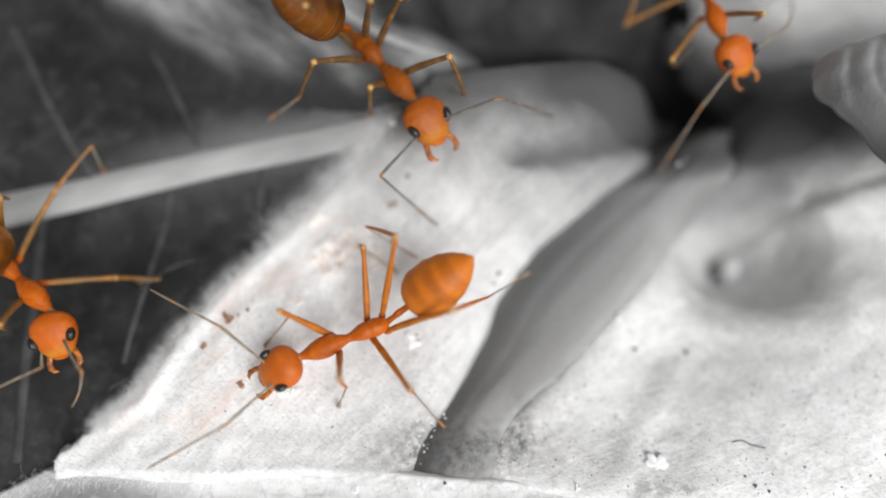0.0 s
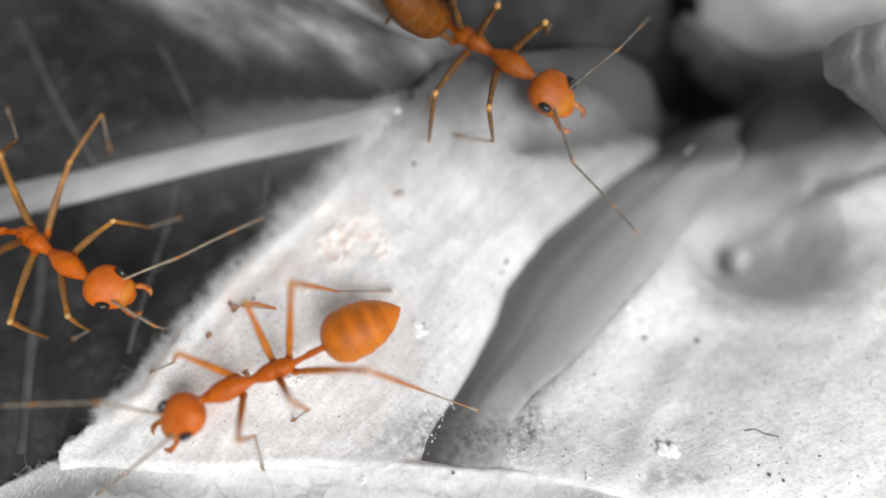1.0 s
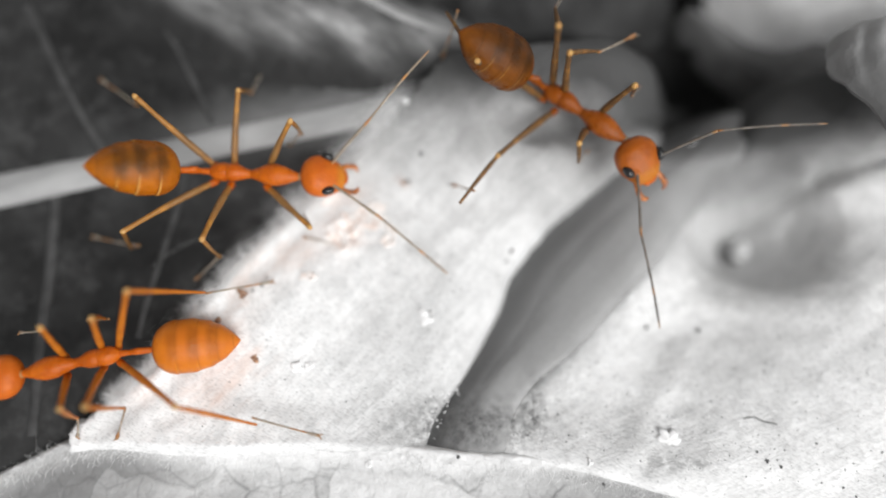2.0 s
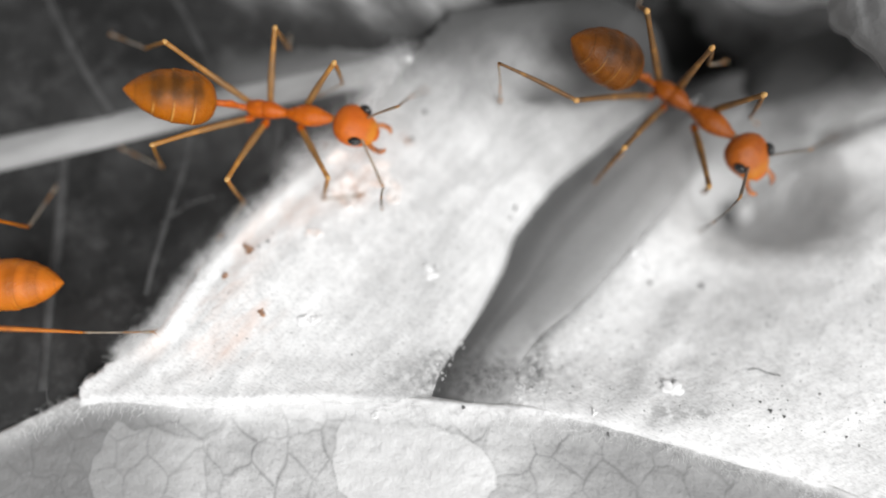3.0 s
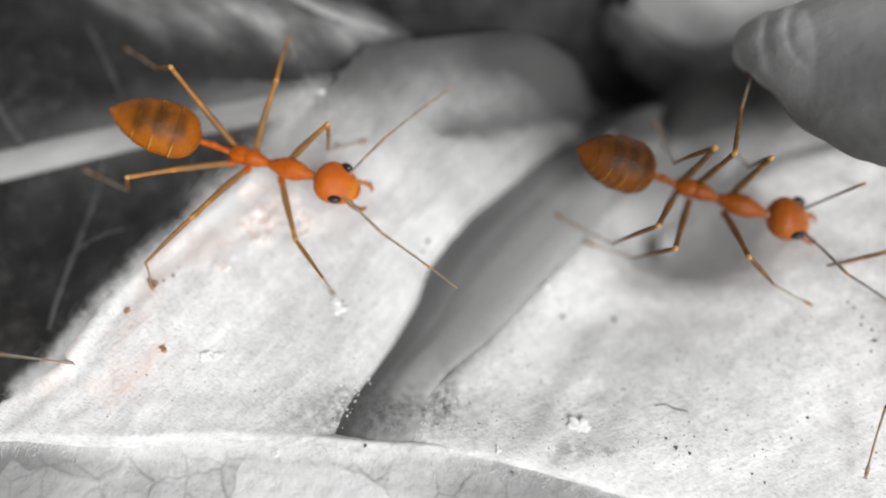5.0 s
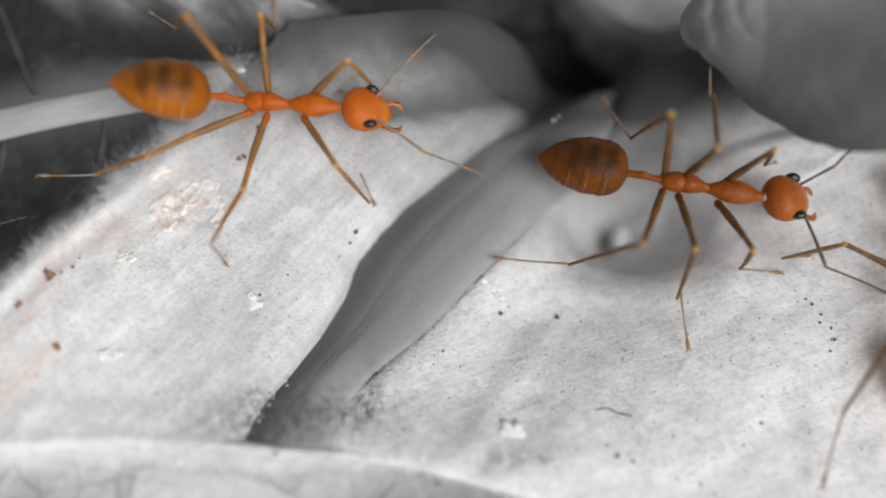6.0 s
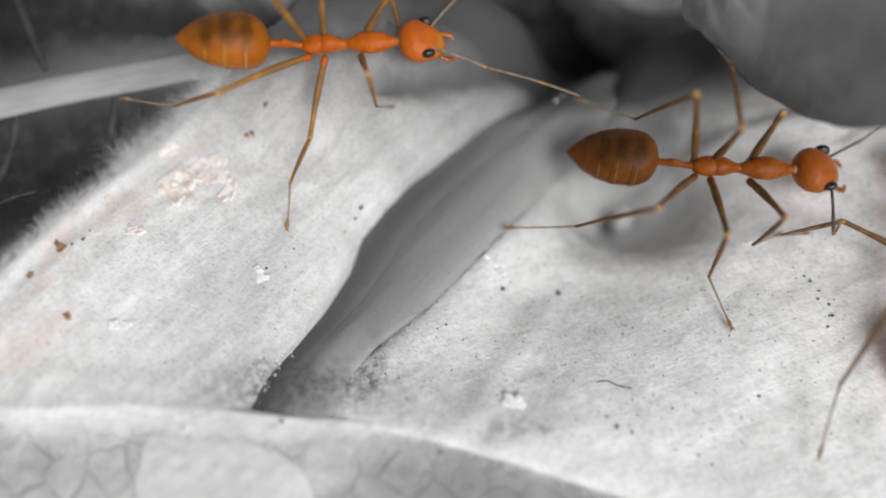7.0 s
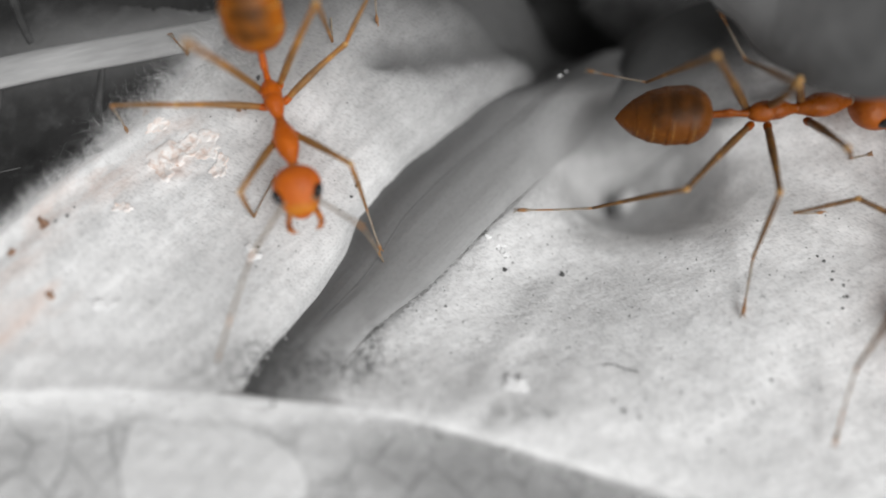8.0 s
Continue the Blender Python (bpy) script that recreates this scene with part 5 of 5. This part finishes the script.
            'aR': [(0.0, 2.25, -2.05, -1.58, 0.96, -5.19, -1.68), (0.5, 4.49, -1.03, 1.35, 4.45, -3.17, -1.30), (1.0, 5.10, 0.04, 0.40, 4.25, 0.11, -2.89), (2.3, 4.71, -1.37, -0.30, 7.63, -3.11, -0.45), (2.5, 4.78, -1.29, -0.27, 7.68, -3.06, -0.42), (3.0, 3.82, -1.8, -0.6, 4.56, -3.78, 2.06), (3.5, 4.11, -2.09, -0.33, 6.41, -4.58, -0.56), (4.0, 4.59, -1.68, -0.19, 7.57, -3.31, -0.35), (4.5, 4.30, -1.95, -0.29, 6.99, -1.20, -2.23), (5.0, 4.82, -1.25, -0.28, 8.03, -2.35, -0.49), (5.2, 4.79, -1.20, -0.34, 7.56, -0.71, -2.25), (6.3, 4.82, -1.29, -0.14, 7.20, -1.01, -2.54), (6.5, 4.80, -1.30, -0.10, 7.93, -1.07, -1.39), (7.0, 4.92, -1.11, 0.03, 7.98, -2.53, 0.38), (7.5, 3.54, -2.66, -0.23, 5.12, -5.31, -1.66), (8.0, 4.31, -2.06, 0.03, 7.01, -4.01, -0.66)],
        },
    )
    key_ant(
        ANTS['B'],
        [(0.0, -2.28, 6.41, 2.73, -51.05, -0.00), (0.5, 0.01, 6.27, 2.71, -42.75, -0.00), (1.0, 1.54, 6.40, 2.72, -35.64, -0.00), (1.2, 1.77, 5.70, 2.65, -38.79, -0.00), (2.3, 6.42, 3.44, 1.75, -36.40, -0.00), (2.5, 7.58, 3.02, 1.49, -33.78, -0.00), (3.0, 8.88, 2.60, 1.25, -39.70, -0.00), (3.5, 10.12, 2.02, 0.98, -40.11, -0.00), (4.0, 11.25, 1.88, 0.90, -28.07, -0.00), (4.5, 11.79, 1.40, 0.78, -28.63, -0.00), (5.0, 13.36, 0.52, 0.74, -21.01, -0.00), (5.2, 13.66, 0.45, 0.76, -17.32, -0.00), (6.3, 15.23, 0.21, 1.00, -11.10, -0.00), (6.5, 15.50, -0.21, 1.00, -12.18, -0.00), (7.0, 15.82, 0.23, 1.09, -2.42, -0.00), (7.5, 16.71, 1.07, 1.40, 8.56, -0.00), (8.0, 17.33, 1.36, 1.55, 7.32, -0.00)],
        [(0.0, -6.81), (0.5, -2.11), (1.0, -9.28), (1.2, -22.77), (2.3, -12.97), (2.5, -2.41), (3.0, -16.83), (3.5, -37.42), (4.0, -2.77), (4.5, 7.23), (5.0, 9.85), (5.2, 9.44), (6.3, 11.71), (6.5, 11.71), (7.0, 3.81), (7.5, -22.38), (8.0, -17.10)],
        [(0.0, 62.46, 58.00), (0.5, 58.38, 58.00), (1.0, 54.48, 56.09), (1.2, 56.16, 58.00), (2.3, 24.55, 36.0), (2.5, 28.29, 36.0), (3.0, 32.22, 33.0), (3.5, 41.59, 36.0), (4.0, 26.71, 31.0), (4.5, 25.38, 29.0), (5.0, 10.28, 20.0), (5.2, 6.56, 16.0), (6.3, -6.94, -6.26), (6.5, -10.21, -5.18), (7.0, -8.11, -8.00), (7.5, -9.09, -8.00), (8.0, -8.20, -8.00)],
        {
            'L1': [(0.0, 2.00, 1.60, 1.52, 1.50, 1.89, -1.21), (0.5, 1.75, 1.14, 1.92, 1.54, 2.50, -1.19), (1.0, 1.53, 0.83, 2.11, 0.96, 2.79, -0.76), (1.2, 1.62, 0.94, 2.04, 1.03, 2.83, -0.86), (2.3, 1.00, 0.71, 2.28, 1.08, 2.64, -0.65), (2.5, 0.94, 0.78, 2.28, 1.25, 2.68, -0.66), (3.0, 1.71, 0.75, 2.04, 2.43, 1.95, -1.18), (3.5, 1.52, 0.93, 2.09, 1.64, 2.18, -1.19), (4.0, 1.30, 0.81, 2.20, 1.99, 2.39, -0.87), (4.5, 1.07, 0.70, 2.27, 1.90, 2.70, -0.50), (5.0, 0.79, 1.02, 2.25, 0.62, 2.60, -0.88), (5.2, 0.88, 1.18, 2.19, 0.77, 2.67, -0.99), (6.3, 1.20, 0.44, 2.27, 2.96, 1.65, -0.52), (6.5, 0.84, 0.25, 2.34, 2.20, 1.27, -0.74), (7.0, 0.51, 0.99, 2.27, 2.20, 2.56, -0.37), (7.5, -0.51, 0.48, 2.14, 1.41, 1.76, -0.52), (8.0, -0.91, 0.07, 1.92, 1.06, 1.47, -0.63)],
            'L2': [(0.0, -0.36, 1.37, 2.49, -2.55, 3.25, -0.50), (0.5, -0.46, 1.09, 2.60, -2.17, 3.41, -0.39), (1.0, -0.00, 0.12, 2.60, -1.39, 2.70, -0.35), (1.2, -1.54, -0.30, 2.59, -3.22, 2.07, -0.38), (2.3, -0.70, 0.79, 2.69, 1.13, 3.56, 0.19), (2.5, -0.30, 1.41, 2.47, 1.29, 3.55, -0.71), (3.0, -0.71, 0.63, 2.71, -0.08, 3.05, -0.60), (3.5, -0.50, 0.62, 2.69, -0.37, 3.25, -0.49), (4.0, -0.53, 0.41, 2.71, -0.71, 2.69, -0.47), (4.5, -0.44, 0.32, 2.70, -1.41, 2.65, -0.42), (5.0, -0.62, 0.43, 2.72, -0.55, 4.58, 2.00), (5.2, -0.36, 0.64, 2.67, -0.10, 4.75, 2.00), (6.3, -0.94, -0.01, 2.71, -1.36, 4.10, 1.80), (6.5, -1.00, 0.15, 2.72, -1.87, 4.24, 1.84), (7.0, -1.13, 0.10, 2.71, -1.37, 4.07, 1.71), (7.5, -1.42, -0.38, 2.60, -1.57, 3.45, 1.40), (8.0, -1.50, -0.47, 2.56, -2.35, 3.24, 1.25)],
            'L3': [(0.0, -0.30, 0.13, 3.47, -3.70, 2.03, -0.61), (0.5, -0.97, -0.22, 3.58, -3.65, 2.60, -0.51), (1.0, -1.13, -0.92, 3.45, -3.24, 2.27, -0.70), (2.3, -2.88, 1.00, 3.29, -4.02, 4.74, -0.77), (2.5, -3.53, 1.37, 2.85, -4.82, 3.17, -0.77), (3.0, -3.22, 0.01, 3.21, -4.83, 4.02, -0.42), (3.5, -1.83, 0.51, 3.61, -2.92, 3.58, -0.20), (4.0, -2.08, 1.01, 3.51, -2.50, 2.96, -0.32), (4.5, -2.37, 1.60, 3.29, -2.61, 3.24, -0.26), (5.0, -1.57, -0.16, 3.61, -2.98, 2.68, -0.55), (5.2, -1.76, -0.05, 3.61, -3.23, 2.99, -0.49), (6.3, -2.74, 0.50, 3.41, -4.50, 3.55, -0.70), (6.5, -1.91, -0.29, 3.57, -5.47, 3.60, 1.00), (7.0, -2.79, 0.85, 3.36, -5.57, 2.96, -0.79), (7.5, -3.51, 0.60, 3.04, -5.80, 3.36, -1.10), (8.0, -3.86, 0.66, 2.79, -6.27, 3.22, -1.56)],
            'R1': [(0.0, 1.44, -1.40, 1.95, 0.59, -1.48, -1.46), (0.5, 1.64, -1.77, 1.63, 1.42, -1.09, -1.32), (1.0, 1.50, -2.41, 1.05, 0.51, -2.88, -1.56), (1.2, 1.64, -1.87, 1.56, 1.14, -0.79, -1.30), (2.3, 0.70, -2.00, 1.75, 1.39, -0.71, -1.44), (2.5, 1.93, -2.15, 1.05, 3.49, -0.92, -1.85), (3.0, 2.33, -2.25, 0.11, 2.51, -0.52, -2.94), (3.5, 1.89, -2.46, 0.54, 1.63, -0.76, -2.52), (4.0, 1.39, -2.71, 0.52, 1.25, -1.23, -2.66), (4.5, 1.54, -2.31, 1.16, 4.04, -2.36, -1.31), (5.0, 1.28, -2.40, 1.20, 4.43, -2.71, -0.31), (5.2, 1.38, -2.28, 1.29, 4.21, -1.85, -0.74), (6.3, 1.09, -2.51, 1.12, 2.74, -2.43, -0.96), (6.5, 0.95, -2.45, 1.25, 2.32, -2.10, -0.96), (7.0, 0.69, -2.36, 1.41, 1.89, -2.03, -1.13), (7.5, 0.96, -2.20, 1.53, 2.34, -0.41, -1.16), (8.0, 0.20, -2.25, 1.50, 2.79, -1.64, -0.80)],
            'R2': [(0.0, -0.54, -2.32, 1.96, -1.72, -4.42, -1.43), (0.5, -1.68, -3.14, 0.56, -4.16, -5.51, -1.79), (1.0, -0.34, -3.02, 1.02, -1.10, -2.23, -1.21), (1.2, -0.74, -3.02, 1.11, -1.56, -2.29, -1.18), (2.3, -1.74, -3.27, -0.33, -1.97, -5.15, -1.66), (2.5, -2.10, -3.09, 0.17, -3.21, -5.18, -1.42), (3.0, -0.97, -3.25, 0.58, -1.05, -2.23, -1.81), (3.5, -0.42, -2.31, 1.95, -0.43, -0.30, -1.68), (4.0, -0.37, -2.72, 1.50, -0.88, -4.09, -1.80), (4.5, -0.47, -2.70, 1.56, -1.57, -3.84, -1.68), (5.0, -1.24, -3.00, 1.11, -3.90, -2.89, -1.69), (5.2, -1.09, -2.30, 1.98, -4.02, -3.17, -0.84), (6.3, -0.65, -2.98, 1.18, 1.29, -5.41, -0.94), (6.5, -0.91, -2.82, 1.43, 0.91, -5.12, -0.95), (7.0, -1.16, -2.96, 1.19, -0.24, -5.61, -1.05), (7.5, -1.73, -2.95, 0.98, -2.33, -6.25, -1.35), (8.0, -1.72, -3.13, 0.55, -2.86, -6.56, -1.49)],
            'R3': [(0.0, -1.50, -1.62, 3.40, -5.36, -1.01, -0.68), (0.5, -2.76, -2.28, 2.82, -6.34, -0.63, -1.22), (1.0, -2.53, -2.14, 2.99, -5.52, -0.07, -1.32), (1.2, -2.17, -1.71, 3.29, -5.09, 0.31, -1.10), (2.3, -4.0, -2.25, 1.95, -5.89, -1.27, -0.75), (2.5, -4.11, -2.46, 1.61, -6.03, -1.96, -0.49), (3.0, -3.36, -3.27, 1.39, -5.92, -4.29, -0.35), (3.5, -3.57, -3.33, 0.98, -6.06, -5.24, -0.56), (4.0, -4.31, -2.99, -0.15, -7.68, -3.91, -0.47), (4.5, -4.58, -2.46, -1.31, -7.90, -3.66, -0.41), (5.0, -2.34, -2.97, 2.42, -5.46, -2.25, -1.54), (5.2, -1.89, -3.52, 1.87, -5.34, -3.77, -1.37), (6.3, -2.99, -2.92, 2.16, -7.30, -3.27, -1.48), (6.5, -3.17, -2.58, 2.38, -7.42, -3.11, -1.30), (7.0, -3.71, -2.49, 2.03, -8.14, -2.19, -1.45), (7.5, -4.44, -2.57, 0.86, -9.20, -1.22, -1.85), (8.0, -4.57, -2.60, 0.29, -9.71, -1.89, -1.94)],
            'aL': [(0.0, 4.08, 2.22, 0.79, 5.41, 4.50, -1.70), (0.5, 3.15, 2.56, 0.55, 1.98, 5.38, -1.42), (1.0, 4.01, 1.93, 1.36, 4.03, 5.09, -0.43), (2.3, 4.33, 1.54, 1.51, 7.27, 3.54, 2.29), (2.5, 4.17, 1.77, 1.61, 6.77, 4.22, 0.91), (3.0, 4.55, 1.75, -0.36, 5.48, 4.61, -2.41), (3.5, 3.71, 1.73, -0.03, 4.53, 4.65, -2.03), (4.0, 3.19, 2.07, 1.59, 4.22, 5.17, -0.00), (4.5, 4.29, 2.41, 0.59, 6.00, 5.51, -0.23), (5.0, 4.56, 1.81, 1.36, 5.94, 3.39, -1.61), (5.2, 4.95, 1.85, 0.13, 6.09, 5.02, -1.23), (6.3, 4.49, 2.30, -0.34, 6.87, 5.04, -0.37), (6.5, 4.24, 2.52, -0.10, 6.62, 5.22, -0.66), (7.0, 4.99, 1.61, -0.42, 7.84, 3.87, -0.51)],
            'aR': [(0.0, 3.37, -2.72, -0.24, 5.71, -1.76, -2.86), (0.5, 4.40, -2.13, -0.60, 6.58, -1.14, -3.34), (1.0, 4.89, -1.79, -0.45, 8.29, -2.21, -1.67), (1.2, 4.21, -2.50, -0.62, 5.31, -1.96, -4.04), (2.3, 4.74, -2.11, -0.13, 7.32, -4.67, -0.13), (2.5, 5.24, -1.27, 0.32, 8.13, -3.46, 0.69), (3.0, 3.27, -2.62, 1.36, 3.31, -2.83, -2.27), (3.5, 3.84, -2.86, -0.49, 3.44, -4.01, -3.92), (4.0, 4.60, -2.16, -0.02, 7.98, -2.85, -1.15), (4.5, 4.98, -1.62, 0.30, 8.08, -3.47, 0.70), (5.0, 5.01, -1.47, 0.60, 8.32, -1.60, -0.91), (5.2, 4.85, -1.70, 0.49, 8.05, -0.83, -1.02), (6.3, 4.12, -2.18, -0.01, 7.54, -2.42, -1.22), (6.5, 5.43, -0.49, -0.12, 8.78, 0.38, -1.24), (7.0, 2.84, -2.51, 0.44, 4.82, -0.72, -2.03), (7.5, 2.72, -2.92, -0.59, 5.15, -1.65, -2.98), (8.0, 2.83, -2.91, 0.68, 5.47, -3.12, -1.82)],
        },
    )
    key_ant(
        ANTS['A'],
        [(0.0, -3.34, -3.68, 1.58, -157.90, -0.00), (0.5, -4.10, -4.74, 1.65, -156.61, -0.00), (1.0, -6.68, -5.53, 1.92, -157.90, -0.00), (1.2, -7.04, -5.55, 1.94, -159.35, -0.00), (2.3, -15.38, -5.46, 1.56, -169.28, -0.00), (2.5, -16.44, -5.50, 1.53, -170.23, -0.00), (3.0, -20.05, -4.66, 1.49, -171.98, -0.00), (3.5, -19.67, -4.11, 1.49, -171.89, -0.00), (4.0, -19.81, -3.70, 1.49, -171.74, -0.00), (4.5, -19.76, -3.87, 1.49, -171.70, -0.00), (5.2, -18.96, -3.76, 1.49, -171.83, -0.00), (8.0, -17.83, -3.97, 1.50, -170.54, -0.00)],
        [(0.0, 7.49), (0.5, 12.03), (1.0, 19.34), (1.2, 22.27), (2.3, -11.21), (2.5, -11.66), (3.0, -4.49), (3.5, -7.37), (4.0, -7.40), (4.5, -7.38), (5.2, -7.60), (8.0, -9.64)],
        [(0.0, 10.26, 28.80), (0.5, 11.42, 17.50), (1.0, 5.93, -2.68), (1.2, 1.88, -4.45), (2.3, -5.28, -8.00), (2.5, -1.35, -8.00), (3.0, -3.67, -8.00), (3.5, 1.93, -8.00), (4.0, 3.36, -8.00), (4.5, 3.70, -8.00), (5.2, 0.98, -1.81), (8.0, -4.76, 9.14)],
        {
            'L1': [(0.0, 0.54, 1.41, 1.86, 1.26, 1.98, -1.19), (0.5, 1.27, 1.78, 1.46, 3.47, 2.43, -0.75), (1.0, 0.58, 1.85, 1.57, 0.88, 2.79, -1.18), (1.2, 0.60, 1.86, 1.55, 0.42, 2.42, -1.24), (2.3, -0.39, 1.60, 1.56, 0.90, 2.15, -1.30)],
            'L2': [(0.0, -1.39, 2.54, 1.20, -1.98, 4.06, -1.48), (0.5, -2.07, 2.28, 1.14, -3.09, 3.43, -1.57), (1.0, -1.43, 1.42, 2.14, -0.55, 1.66, -1.44), (1.2, -1.08, 1.98, 1.88, -0.02, 2.59, -1.27), (2.3, -1.41, 1.62, 2.04, -1.10, 2.93, -1.27), (2.5, -1.86, 1.38, 2.01, -2.11, 3.02, -1.23)],
            'L3': [(0.0, -3.58, 0.83, 2.43, -7.12, 0.04, -1.17), (0.5, -3.12, 1.76, 2.41, -3.79, 2.08, -1.80), (1.0, -3.86, 1.41, 1.95, -6.71, 3.79, -1.56), (1.2, -3.42, 1.21, 2.44, -6.57, 3.30, -1.01), (2.3, -3.75, 2.52, 1.02, -8.15, 4.61, -0.55), (2.5, -3.84, 1.70, 1.79, -6.21, 2.93, -0.80), (3.0, -3.98, 1.98, 1.35, -8.70, 2.54, -0.54), (3.5, -3.84, 2.12, 1.42, -8.45, 2.94, -0.63), (4.0, -4.00, 2.41, 0.65, -8.79, 3.43, -0.74), (4.5, -4.21, 2.25, 0.33, -8.91, 3.28, -0.72), (5.2, -4.14, 2.32, 0.45, -8.41, 3.24, -0.69), (8.0, -4.03, 2.35, 0.73, -7.38, 3.00, -0.69)],
            'R1': [(0.0, 1.68, -1.47, 1.46, 2.97, -1.07, -0.90), (0.5, 1.08, -1.67, 1.61, 2.64, -2.19, -0.86), (1.0, 1.51, -1.39, 1.61, 3.43, -1.78, -0.90), (1.2, 1.52, -0.99, 1.78, 2.99, -1.15, -1.04), (2.3, -0.28, -0.95, 1.91, 1.91, -1.70, -0.28)],
            'R2': [(0.0, -1.65, -2.65, 0.88, -2.43, -1.97, -1.36), (0.5, -0.92, -1.33, 2.26, -0.06, -3.13, -0.93), (1.0, -1.00, -2.07, 1.81, -0.19, -2.91, -1.19), (1.2, -1.14, -2.00, 1.85, 0.21, -2.78, -1.13), (2.3, -1.83, -0.62, 2.25, 0.02, -1.53, -0.90), (2.5, -1.98, -1.79, 1.70, 0.07, -2.89, -1.26)],
            'R3': [(0.0, -2.80, -2.18, 2.33, -3.34, -2.21, -1.37), (0.5, -2.94, -2.30, 2.14, -4.21, -2.11, -1.46), (1.0, -2.66, -1.90, 2.58, -5.36, -1.47, -1.69), (1.2, -2.45, -1.61, 2.82, -5.50, -2.01, -1.27), (2.3, -3.53, -1.53, 2.21, -7.84, -1.45, -0.55), (2.5, -3.90, -1.96, 1.49, -8.59, -1.60, -0.52), (3.0, -3.65, -1.84, 1.91, -4.28, -4.25, -2.07)],
            'aL': [(0.0, 4.61, 1.28, 0.74, 7.79, 1.56, -0.11), (0.5, 4.53, 1.45, 0.73, 6.87, 1.90, -1.55), (1.0, 4.63, 1.34, 0.28, 6.89, 1.36, -2.13), (1.2, 4.66, 1.10, 0.01, 7.01, 1.63, -2.25), (2.3, 4.77, 0.99, 0.05, 7.66, 1.24, -1.52)],
            'aR': [(0.0, 3.80, -1.84, 1.00, 5.93, -4.25, 0.26), (0.5, 4.04, -1.64, 0.91, 5.57, -3.45, -1.38), (1.0, 4.38, -0.95, 1.20, 7.46, -2.11, 0.97), (1.2, 4.36, -0.86, 1.25, 7.29, -2.29, 0.77), (2.3, 3.88, -1.68, 1.47, 6.82, -2.86, 0.55)],
        },
    )
    key_ant(
        ANTS['C'],
        [(0.0, 10.43, 9.37, 2.48, -79.01, -0.00), (0.3, 11.15, 13.71, 2.73, -78.67, -0.00), (0.6, 12.94, 17.54, 2.77, -94.76, -0.00), (8.0, 10.77, 18.21, 2.79, -91.01, -0.00)],
        [(0.0, 22.18), (0.3, 25.30), (0.6, 19.65), (8.0, 17.02)],
        [(0.0, 61.15, 40.22), (0.3, 83.37, 57.42), (0.6, 113.43, 58.00), (8.0, 161.25, 58.00)],
        {
            'L1': [(0.0, 1.85, 0.79, 1.59, 0.23, 2.19, -0.68), (0.3, 2.35, 1.64, 0.26, 1.15, 3.32, -2.08)],
            'L2': [(0.0, 0.25, 0.58, 2.21, -1.48, 2.93, -0.05)],
            'L3': [(0.0, -0.93, -0.70, 3.09, -4.16, 1.96, 0.34)],
            'R1': [(0.0, 2.08, -2.04, -0.16, 0.74, -0.19, -2.11), (0.3, 1.97, -2.11, -0.57, 1.27, -0.97, -2.04)],
            'R2': [(0.0, -0.57, -2.75, -1.50, -2.30, -2.14, -1.76), (0.3, 0.33, -2.21, -1.95, 2.38, -4.39, -2.01)],
            'R3': [(0.0, -1.90, -3.07, 1.69, -5.72, -2.49, -1.50)],
            'aL': [(0.0, 1.74, 2.52, 0.26, -0.35, 4.30, -1.44), (0.3, 2.50, 2.75, -0.14, 0.64, 4.85, -1.73)],
            'aR': [(0.0, 3.96, -1.18, -0.91, 5.64, -2.70, -3.22), (0.3, 4.02, -0.84, -1.13, 4.56, 1.81, -2.89)],
        },
    )
    key_ant(
        ANTS['E'],
        [(7.0, 22.21, -2.50, 1.49, 75.41, -0.00)],
        [(7.0, -4.86)],
        [(7.0, 7.68, -8.00)],
        {
            'L1': [(7.0, 0.87, 2.26, 1.21, 3.33, 1.20, -0.70)],
            'L2': [(7.0, -0.08, 3.09, -0.28, -0.30, 3.64, -1.40)],
            'L3': [(7.0, -3.52, 2.57, 1.58, -8.10, 2.81, -1.02)],
            'R1': [(7.0, 1.13, -0.10, 2.11, 3.36, -1.77, 0.38)],
            'R2': [(7.0, -0.82, -0.59, 2.53, 1.01, -3.17, 0.29)],
            'R3': [(7.0, -3.94, 0.05, 2.32, -5.39, -3.98, -0.76)],
            'aL': [(7.0, 4.69, 1.18, 1.01, 7.25, 2.88, 2.46)],
            'aR': [(7.0, 4.64, 0.14, 1.24, 7.62, 0.54, 2.83)],
        },
    )


motions()
